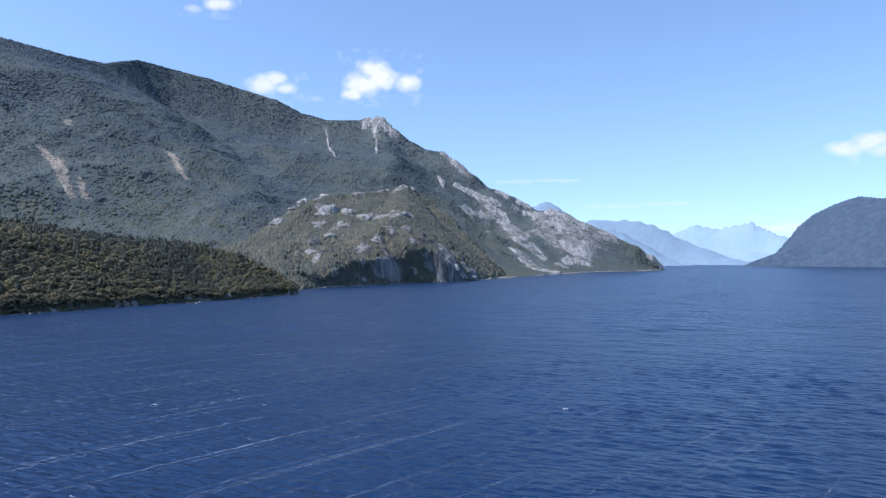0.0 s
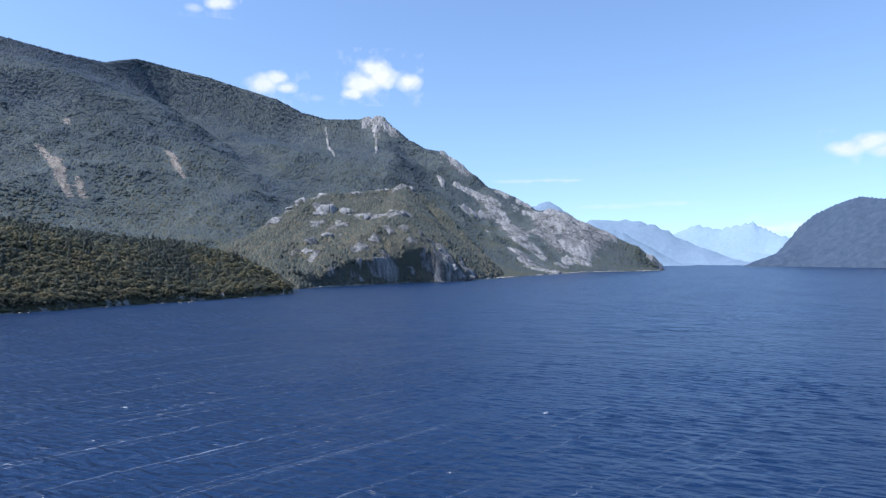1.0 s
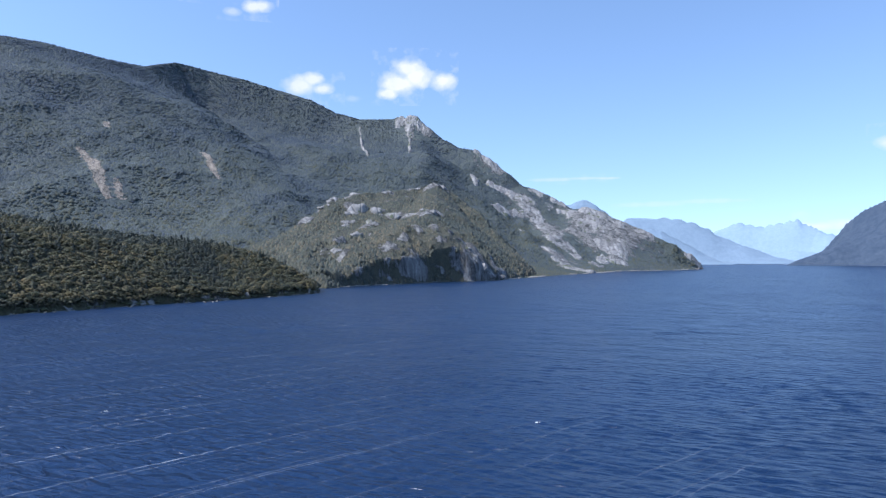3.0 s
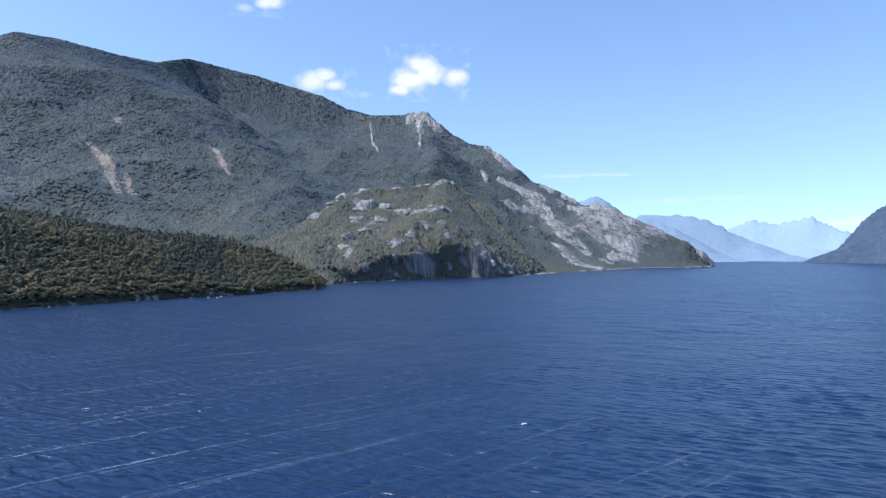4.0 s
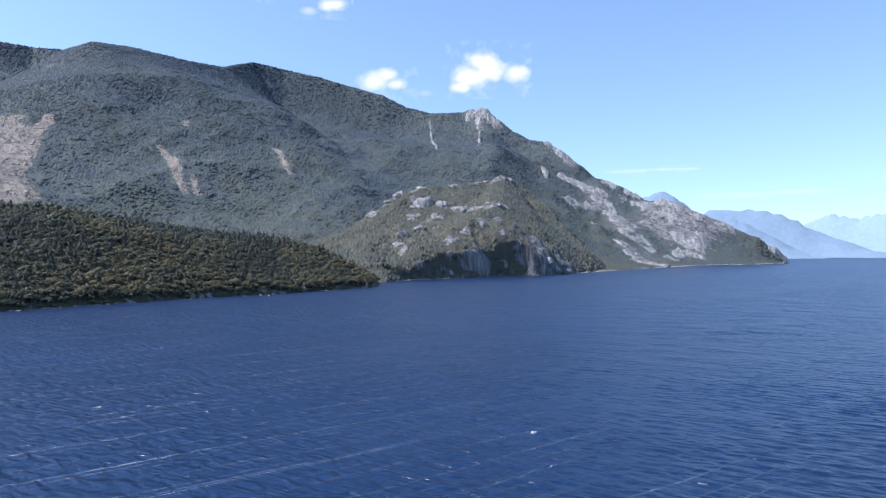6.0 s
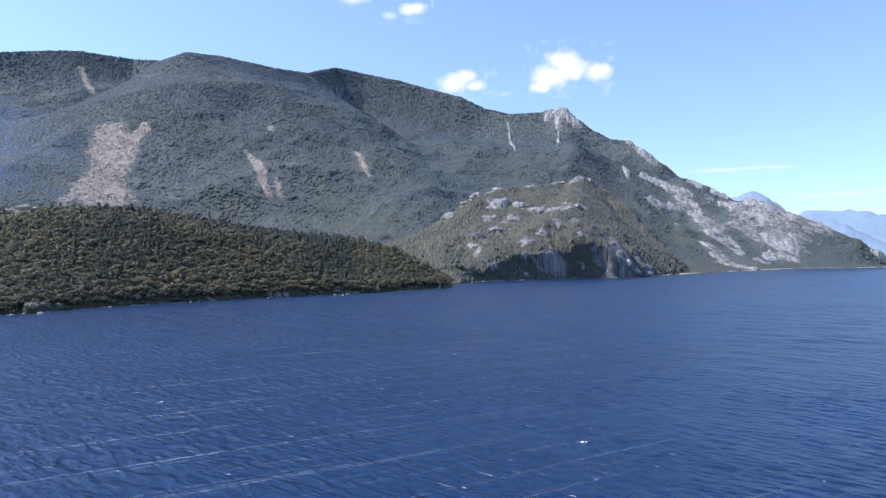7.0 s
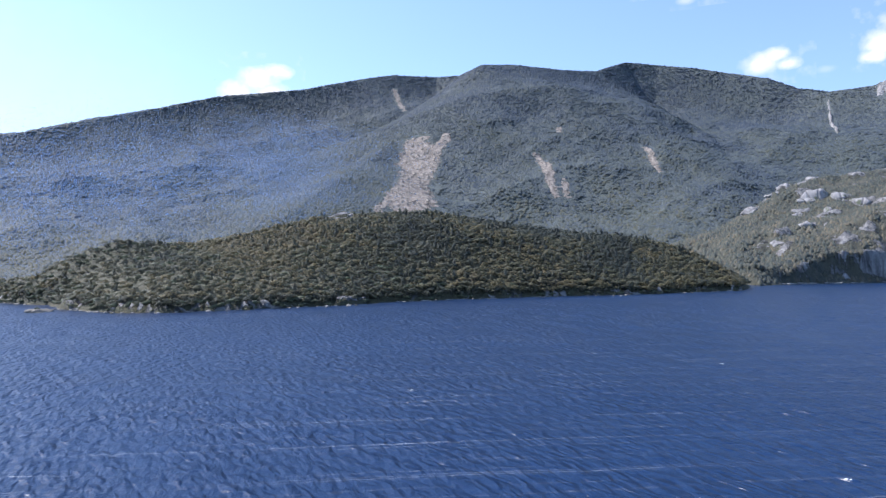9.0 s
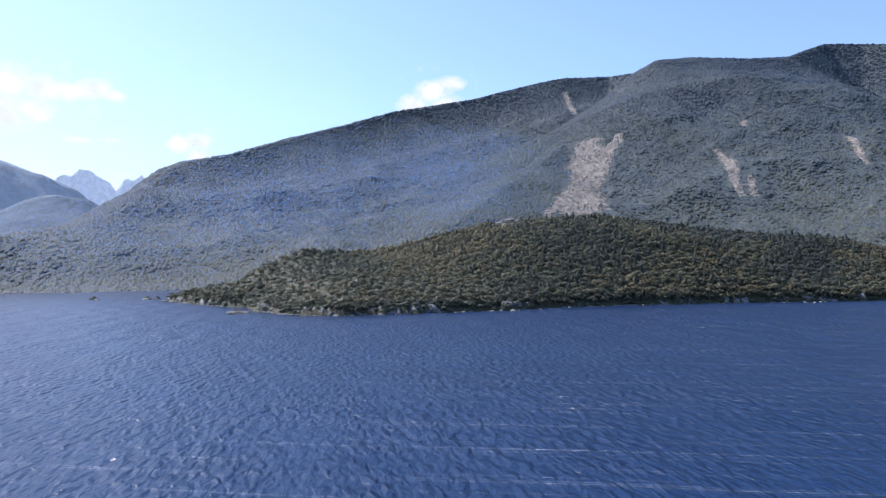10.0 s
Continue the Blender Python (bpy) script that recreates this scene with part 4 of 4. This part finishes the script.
def build_forest():
    sites = near_sites()
    order = sorted(range(len(sites)), key=lambda i: sites[i]["ds"] + 0.05 * max(0, sites[i]["y"] - 320) + (1000 if sites[i]["back"] or sites[i]["x"] + 0.35 * sites[i]["y"] < -330 else 0))
    single = set(order[:300])
    firsts = {}
    rest = {0: [], 1: [], 2: []}
    wood = []
    for i, s in enumerate(sites):
        shape_no = i % 5
        if i in single:
            key = (s["kind"], shape_no)
            m = pose(s["x"], s["y"], s["z"] - 0.2, 0, 0, math.degrees(s["turn"]))
            if key not in firsts:
                (lv, lf), (wv, wf), lean = SHAPES[key]
                word, label = TREE_WORDS[s["kind"]]
                firsts[key] = (tagged(new(word), label, "tree" if s["kind"] < 2 else "bush", "trees along the promontory shore" if s["kind"] < 2 else "bushes along the promontory shore"),
                               mesh_of("crown", lv, lf, LEAF_OF[s["kind"]], (("tone", np.full(len(lv), 0.35)),), False, lean), mesh_of("trunk", wv, wf, BARK))
                top = firsts[key][0]
                part("crown", firsts[key][1], top)
                part("trunk", firsts[key][2], top)
                top.matrix_basis = m @ Matrix.Diagonal((s["tall"], s["tall"], s["tall"], 1))
            else:
                one = copy_thing(firsts[key][0], m)
                one.scale = (s["tall"] * 1.4, s["tall"] * 1.4, s["tall"])
            continue
        (lv, lf), (wv, wf), lean = (PLAIN[s["kind"], i % 2] if s["back"] else SHAPES[s["kind"], shape_no])
        c, w = math.cos(s["turn"]) * s["tall"], math.sin(s["turn"]) * s["tall"]
        wide = 1.45 if s["kind"] == 0 else 1.15
        spin = np.array([[c * wide, w * wide, 0], [-w * wide, c * wide, 0], [0, 0, s["tall"]]])
        at = np.array([s["x"], s["y"], s["z"] - 0.2])
        rest[s["kind"]].append((lv @ spin + at, lf, np.full(len(lv), s["tone"]), lean @ (spin / s["tall"])))
        if s["ds"] < 14 and not s["back"]:
            wood.append((wv @ spin + at, wf))
    for k, (word, label) in enumerate((("forest_canopy", "dense dark green rainforest canopy covering the promontory"), ("slim_forest_trees", "narrow dark podocarp crowns rising out of the forest"),
                                       ("coastal_scrub", "low olive scrub between forest and shore rocks"))):
        v, f = joined([(a, b) for a, b, _, _ in rest[k]])
        tone = np.concatenate([c for _, _, c, _ in rest[k]])
        lean = np.concatenate([e for _, _, _, e in rest[k]])
        tagged(new(word, mesh_of(word, v, f, LEAF_OF[k], (("tone", tone),), False, lean)), label, "forest", kind="stuff")
    v, f = joined(wood)
    tagged(new("forest_trunks", mesh_of("forest_trunks", v, f, BARK)), "grey-brown trunks and limbs within the forest", "forest", kind="stuff")


build_forest()


def canopy(name, heights, masks, box, d, radius, mat, label, seed, high=1.0):
    """Tree crowns over the slopes that face the fjord, each a small rough dome."""
    rng = np.random.RandomState(seed)
    gx, gy = np.meshgrid(np.arange(box[0], box[1], d), np.arange(box[2], box[3], d))
    gx = (gx + rng.uniform(-0.48, 0.48, gx.shape) * d).ravel()
    gy = (gy + rng.uniform(-0.48, 0.48, gy.shape) * d).ravel()
    z, ds, ins = heights(gx, gy)
    step = 12.0
    hx, hy = heights(gx + step, gy)[0] - z, heights(gx, gy + step)[0] - z
    facing = -hx * (20 - gx) - hy * (15 - gy) + step * (30 - z) > -0.12 * step * np.hypot(gx, gy)
    rock, scree = masks(gx, gy, z, ds)
    rough = 0.45 * fbm(gx, gy, 17, 4, 91)
    keep = ins & facing & (ds > 1.5) & (rock + rough < 0.42) & (scree + rough < 0.30)
    gx, gy, z = gx[keep], gy[keep], z[keep]
    n, sides = len(gx), 6
    r = radius * (0.6 + 0.9 * rng.uniform(size=n) ** 2)
    tall = high * r * rng.uniform(0.4, 0.85, n)
    # each crown: a low rounded top over an uneven ring
    a = rng.uniform(0, 6.28, (n, 1)) + np.arange(sides) * 2 * math.pi / sides
    slope = np.stack([-hx[keep] / step, -hy[keep] / step, np.ones(n)], -1)
    slope /= np.linalg.norm(slope, axis=1)[:, None]
    out = rng.uniform(0.75, 1.25, (n, sides))
    ring = np.stack([np.cos(a) * out, np.sin(a) * out, rng.uniform(-0.75, -0.2, (n, sides))], -1)
    shape = np.concatenate([np.tile([[[0.0, 0.0, 1.0]]], (n, 1, 1)), ring], 1)
    verts = np.stack([gx, gy, z], -1)[:, None] + shape * np.stack([r, r, tall], -1)[:, None]
    first = np.arange(sides)
    own = np.stack([0 * first, 1 + first, 1 + (first + 1) % sides], 1)
    count = 1 + sides
    faces = (np.arange(n)[:, None, None] * count + own).reshape(-1, 3)
    # haze put into the mountain's crown tones: olive low down, bluer with height
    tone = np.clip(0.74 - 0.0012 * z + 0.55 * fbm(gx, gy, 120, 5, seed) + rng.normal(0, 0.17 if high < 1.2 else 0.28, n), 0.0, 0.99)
    lean = shape * (0.66 if high < 1.2 else 1.0) + slope[:, None] * 0.26 + np.array([0.0, 0.0, 0.5 if high < 1.2 else 0.15])
    lean = lean.reshape(-1, 3)
    lean /= np.linalg.norm(lean, axis=1)[:, None]
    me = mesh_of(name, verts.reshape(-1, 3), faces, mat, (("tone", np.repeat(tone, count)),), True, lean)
    return tagged(new(name, me), label, "forest", kind="stuff")


canopy("mountain_canopy", main_height, main_masks, (-1560, 600, -60, 2230), 4.6, 3.7, HAZED_CANOPY, "dense grey-green rainforest canopy on the mountain slopes", 401)
canopy("hill_scrub", hill_height, hill_masks, (-370, 110, 685, 1400), 3.2, 2.4, HEATH, "patchy olive scrub and low trees between granite slabs", 402, 2.0)


# ---- shore rocks ----
def boulder_mesh(seed, mat, flat):
    rng = np.random.RandomState(seed)
    v, f = BALL2
    lean = rng.normal(size=(5, 3))
    lean /= np.linalg.norm(lean, axis=1)[:, None]
    out = v.copy()
    for n in lean:  # broken faces
        out -= np.maximum(out @ n - rng.uniform(0.45, 0.75), 0)[:, None] * n
    bumps = np.array([noise.noise(Vector(p * 2.2) + Vector((seed, 0, 0))) for p in v])
    out = out * (1 + 0.16 * bumps[:, None]) * np.array([1.0, rng.uniform(0.6, 0.9), flat])
    return mesh_of("boulder", out, f, mat)


BOULDERS = [boulder_mesh(k, GRANITE if k % 3 else WET_STONE, 0.45 + 0.12 * (k % 3)) for k in range(9)]


def boulder(k, x, y, z, size, turn, label, group):
    ob = new("boulder", BOULDERS[k % 9])
    ob.matrix_basis = pose(x, y, z, 0, 0, turn) @ Matrix.Diagonal((size, size, 0.75 * size, 1))
    return tagged(ob, label, "rock", group)


def build_shore():
    rng = random.Random(12)
    line = dense(NEAR_SHORE[:15], 3.0)
    for k, p in enumerate(line):
        patch = float(fbm(np.array([p[0]]), np.array([p[1]]), 22, 2, 71)[0])
        if patch < 0.22:
            continue
        size = rng.uniform(0.4, 0.9) * (1 + 0.8 * max(patch, 0))
        boulder(k, p[0] + rng.uniform(-1.5, 2.5), p[1] + rng.uniform(-2.5, 1.0), 0.15 * size, size, rng.uniform(0, 360), "weathered pale granite boulder at the waterline", "boulders along the promontory shore")
    for cx, cy, n, big in ((-250, 290, 10, 2.2), (-256, 312, 6, 1.8), (-281, 228, 10, 1.9), (-228, 385, 5, 1.4), (-205, 430, 8, 1.5), (-318, 180, 8, 1.7), (-352, 172, 9, 1.6), (-440, 168, 6, 1.6), (-175, 470, 8, 1.4)):
        for k in range(n):
            size = 0.75 * big * rng.uniform(0.35, 1.0)
            boulder(k + n, cx + rng.gauss(0, 5), cy + rng.gauss(0, 4), 0.2 * size, size, rng.uniform(0, 360), "large pale granite boulder on the rocky shore", "boulders along the promontory shore")


build_shore()


def shore_stones(name, line, d, size, label, seed):
    rng = np.random.RandomState(seed)
    pieces = []
    v0, f0 = BALL0
    for p in dense(line, d):
        if fbm(p[:1], p[1:2], 45, 3, seed)[0] < -0.12:
            continue
        s = size * rng.uniform(0.4, 1.3)
        shape = v0 * rng.uniform(0.7, 1.2, (12, 1)) * np.array([s * 1.4, s * 1.4, s * 0.6])
        pieces.append((shape + np.array([p[0] + rng.normal(0, 1.5), p[1] + rng.normal(0, 1.5), 0.25 * s]), f0))
    v, f = joined(pieces)
    tagged(new(name, mesh_of(name, v, f, GRANITE, (), False)), label, "rocks", kind="stuff")


shore_stones("shore_stones", MAIN_SHORE[:8], 3.0, 1.9, "pale tide-washed stones along the far shore", 81)
shore_stones("cliff_foot_stones", HILL_SHORE[:7], 2.5, 1.4, "pale tide-washed stones at the foot of the cliff", 82)
shore_stones("promontory_stones", NEAR_SHORE[:15], 1.3, 0.75, "pale tide-washed stones along the promontory shore", 84)
shore_stones("inlet_stones", MAIN_SHORE[13:20], 3.5, 1.3, "pale tide-washed stones along the inlet shore", 83)


def slide_stones():
    """Fresh blocks and rubble lying on the landslide scars."""
    rng = np.random.RandomState(85)
    x, y = rng.uniform(-990, -540, 60000), rng.uniform(730, 1200, 60000)
    z, ds, ins = main_height(x, y)
    scree = main_masks(x, y, z, ds)[1]
    pick = np.where((scree > 0.55) & ins)[0][:1700]
    v0, f0 = BALL0
    pieces = []
    for i in pick:
        s = 0.7 + 3.0 * rng.uniform() ** 4
        shape = v0 * rng.uniform(0.6, 1.25, (12, 1)) * np.array([s * 1.2, s, s * 0.8])
        pieces.append((shape + np.array([x[i], y[i], z[i] + 0.5]), f0))
    v, f = joined(pieces)
    tagged(new("slide_rubble", mesh_of("slide_rubble", v, f, RUBBLE, (), False)), "pale fresh rubble lying on the landslide scars", "rocks", kind="stuff")


slide_stones()


def islet(x, y, length, bushes, seed, label):
    rng = random.Random(seed)
    top = tagged(new("islet"), label, "islet", "islets off the promontory")
    top.location = (x, y, 0)
    for k in range(5):
        ob = part("rock", BOULDERS[3 * (seed + k) % 9], top)
        s = length * rng.uniform(0.16, 0.3)
        ob.matrix_basis = pose(rng.uniform(-0.4, 0.4) * length, rng.uniform(-0.15, 0.15) * length, 0.1 * s, 0, 0, rng.uniform(0, 360)) @ Matrix.Diagonal((s * 1.3, s, s * 0.8, 1))
    for k in range(bushes):
        (lv, lf), _, lean = SHAPES[2, k % 5]
        ob = part("bush", mesh_of("bush", lv, lf, SCRUB, (("tone", np.full(len(lv), 0.3)),), True, lean), top, "dark green salt-pruned bush")
        h = rng.uniform(2.2, 3.2)
        ob.matrix_basis = pose(rng.uniform(-0.22, 0.22) * length, 0, 0.6, 0, 0, k * 80) @ Matrix.Diagonal((h, h, h, 1))




# ---- granite outcrops ----
def outcrop_mesh(seed):
    rng = np.random.RandomState(seed)
    v, f = BALL2
    out = v.copy()
    for k in range(7):
        n = rng.normal(size=3)
        n[2] = abs(n[2]) * 0.8
        n /= np.linalg.norm(n)
        out -= np.maximum(out @ n - rng.uniform(0.5, 0.8), 0)[:, None] * n
    bumps = np.array([noise.fractal(Vector(p * 1.8) + Vector((seed * 3.1, 0, 0)), 0.9, 2.1, 4) for p in v])
    return mesh_of("outcrop", out * (1 + 0.22 * bumps[:, None]), f, CRAG)


OUTCROPS = [outcrop_mesh(200 + k) for k in range(8)]


HILL_DOMES = [(-209, 1196, 17, 6), (-154, 1215, 10, 4), (-109, 1272, 14, 4), (-64, 1292, 14, 7), (-81, 1260, 12, 4), (-192, 1114, 20, 12), (-158, 1115, 13, 7),
              (-131, 1101, 18, 8), (-97, 1101, 19, 6), (-66, 1091, 12, 5), (-78, 908, 13, 7), (-257, 1052, 14, 7), (-232, 1135, 12, 5), (-248, 1120, 9, 4),
              (-161, 1060, 9, 6), (-163, 1036, 12, 3), (-195, 1051, 11, 3), (-149, 888, 9, 6)]
CLIFF_KNOBS = [(-155, 792, 9, 3), (-170, 791, 6, 3), (-144, 770, 5, 4), (-93, 788, 6, 3), (15, 911, 9, 7), (27, 923, 7, 5), (41, 951, 8, 3), (-5, 914, 7, 3), (5, 911, 6, 4)]


def build_domes(spots, heights, label, group, seed):
    """Rounded granite that swells out of the scrub: a large back and a few lower shoulders round it."""
    rng = random.Random(seed)
    for x, y, wide, tall in spots:
        for k in range(4 if wide > 8 else 2):
            s = 1.0 if k == 0 else rng.uniform(0.3, 0.55)
            px, py = x + (0 if k == 0 else rng.uniform(-1.1, 1.1) * wide), y + (0 if k == 0 else rng.uniform(-0.8, 0.8) * wide)
            z, ds, ins = heights(np.array([px]), np.array([py]))
            if not ins[0]:
                continue
            ob = new("outcrop", OUTCROPS[rng.randrange(8)])
            ob.matrix_basis = pose(px, py, float(z[0]) - 0.1 * tall * s, rng.uniform(-10, 10), rng.uniform(-10, 10), rng.uniform(-25, 25)) @ Matrix.Diagonal((wide * s * 1.05, wide * s * 0.75, max(1.6, tall * s * 1.15), 1))
            tagged(ob, label, "rock", group)


build_domes(HILL_DOMES, hill_height, "rounded pale granite outcrop among low scrub", "granite outcrops on the hill", 44)
build_domes(CLIFF_KNOBS, hill_height, "low pale granite ledge on the dark shore cliff", "granite outcrops on the hill", 45)


def build_slabs(lines, heights, d, grow, lift, ribs, label, group, seed):
    """Bare rock that breaks out of the slope: each slab swells out of the ground and is cut by ribs and ledges."""
    for k, line in enumerate(lines):
        pts = np.array(line, float)
        pts[:, 2] *= grow
        reach = 1.7 * pts[:, 2].max()
        lo, hi = pts[:, :2].min(0) - reach, pts[:, :2].max(0) + reach
        xs, ys = steps(lo[0], hi[0], d), steps(lo[1], hi[1], d)
        x, y = np.meshgrid(xs, ys)
        jitter = np.random.RandomState(seed + k)
        x, y = x + jitter.uniform(-0.3, 0.3, x.shape) * d, y + jitter.uniform(-0.3, 0.3, x.shape) * d
        z, ds, ins = heights(x, y)
        size = max(6.0, 0.9 * pts[:, 2].mean())
        solid = strip(x, y, [tuple(p) for p in pts]) + 0.85 * fbm(x, y * 0.6, size, 5, seed + k) - 0.12
        swell = np.clip((solid - 0.38) / 0.35, 0, 1)
        swell = swell * swell * (3 - 2 * swell)
        rib = fbm(x, y * 0.25, size * 0.8, 4, seed + 3, True)
        block = np.floor(4 * fbm(x * 0.7, y, size * 0.7, 2, seed + 9)) / 4
        z = z + swell * (lift + ribs * rib + 0.35 * lift * block) - 1.5
        keep = (solid > 0.3) & ins
        faces = grid_faces(len(xs), len(ys), keep)
        if len(faces) < 4:
            continue
        verts, faces, _ = trimmed(np.stack([x, y, z], -1).reshape(-1, 3), faces, ())
        tagged(new("granite_slab", mesh_of("granite_slab", verts, faces, CRAG)), label, "rock", group)


build_slabs(PEAK_ROCK, main_height, 2.4, 1.35, 7.0, 4.5, "pale ribbed granite crag high on the ridge", "granite faces of the mountain", 510)
build_slabs(SLAB_ROCK, main_height, 2.4, 1.6, 5.0, 2.5, "broad pale granite slab on the mountain side", "granite faces of the mountain", 540)
build_slabs([[(-393, 394, 8), (-384, 404, 9)]], near_height, 0.9, 1.0, 3.6, 0.5, "smooth bare pale granite knob on the wooded crest", "granite ledges of the promontory", 630)
build_slabs([[(-290, 197, 5), (-310, 185, 5)], [(-345, 178, 4), (-354, 180, 4)], [(-258, 292, 4), (-258, 306, 4)], [(-282, 228, 4), (-277, 240, 4)], [(-236, 372, 3), (-229, 386, 3)],
             [(-208, 432, 3), (-202, 443, 3)], [(-180, 472, 3), (-174, 486, 3)], [(-445, 171, 5), (-425, 176, 4)]], near_height, 0.7, 1.0, 1.8, 0.8, "low pale granite ledge at the waterline", "granite ledges of the promontory", 640)

islet(-590, 115, 13, 4, 1, "tiny rock islet crowned with dark bushes")
islet(-563, 152, 11, 3, 2, "small rock islet with a single clump of bushes")
islet(-549, 158, 9, 1, 3, "low bare rock islet with one bush")
islet(-347, 160, 15, 1, 4, "long low reef of pale rock just off the shore")


# ---- smoke and haze over the inlet ----
def build_smoke_haze():
    """A drift of thin smoke between promontory and mountain, widened in place of haze: a great many small flecks,
    densest in the middle.
    """
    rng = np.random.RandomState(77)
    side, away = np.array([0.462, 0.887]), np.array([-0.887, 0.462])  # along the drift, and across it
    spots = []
    # the spot at -290 stands in for even haze before the slope
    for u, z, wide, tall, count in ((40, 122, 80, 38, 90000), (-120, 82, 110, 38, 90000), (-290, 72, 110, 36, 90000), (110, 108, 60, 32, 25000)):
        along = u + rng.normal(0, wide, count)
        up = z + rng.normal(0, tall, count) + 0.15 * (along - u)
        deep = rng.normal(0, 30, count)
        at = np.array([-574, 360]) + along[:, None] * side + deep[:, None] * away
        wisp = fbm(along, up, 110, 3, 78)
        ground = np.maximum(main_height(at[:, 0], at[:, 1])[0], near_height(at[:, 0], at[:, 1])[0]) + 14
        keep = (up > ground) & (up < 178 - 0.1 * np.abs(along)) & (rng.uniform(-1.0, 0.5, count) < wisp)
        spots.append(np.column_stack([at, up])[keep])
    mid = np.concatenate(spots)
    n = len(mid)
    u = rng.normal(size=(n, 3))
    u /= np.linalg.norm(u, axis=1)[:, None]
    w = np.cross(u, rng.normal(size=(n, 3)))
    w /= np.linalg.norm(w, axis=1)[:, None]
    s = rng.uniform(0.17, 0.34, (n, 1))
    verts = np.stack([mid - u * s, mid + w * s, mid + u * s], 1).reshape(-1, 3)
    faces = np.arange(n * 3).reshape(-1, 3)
    tagged(new("smoke", mesh_of("smoke", verts, faces, SMOKE_HAZE, (), False)), "thin drift of blue smoke and haze hanging over the inlet", "smoke", kind="stuff")


build_smoke_haze()


# ---- foam drifting on the water ----
def foam_clump(x, y, size, seed):
    """A small raft of froth: a handful of low bubbles heaps run together."""
    rng = np.random.RandomState(seed)
    v0, f0 = BALL0
    pieces = []
    for k in range(9):
        s = size * rng.uniform(0.16, 0.34)
        shape = v0 * rng.uniform(0.75, 1.2, (12, 1)) * np.array([s * 1.3, s, s * 0.45])
        pieces.append((shape + np.array([rng.normal(0, 0.42) * size, rng.normal(0, 0.2) * size, 0.0]), f0))
    v, f = joined(pieces)
    ob = new("foam_clump", mesh_of("foam_clump", v, f, FROTH))
    ob.matrix_basis = pose(x, y, 0.06, 0, 0, 47)
    return tagged(ob, "small white clump of foam drifting on the blue water", "foam", "foam clumps on the water")


FROTH = stone_material("froth", ((0.25, (0.55, 0.57, 0.58)), (0.5, (0.72, 0.74, 0.74)), (0.75, (0.82, 0.83, 0.83))))
for k, (fx, fy, fs) in enumerate(((-3.0, 184.6, 0.6), (24.6, 135.6, 0.9), (-47.5, 161.3, 0.6), (-70.0, 160.9, 0.6), (-20.0, 219.6, 0.6), (-59.9, 140.5, 0.6))):
    foam_clump(fx, fy, fs, 700 + k)
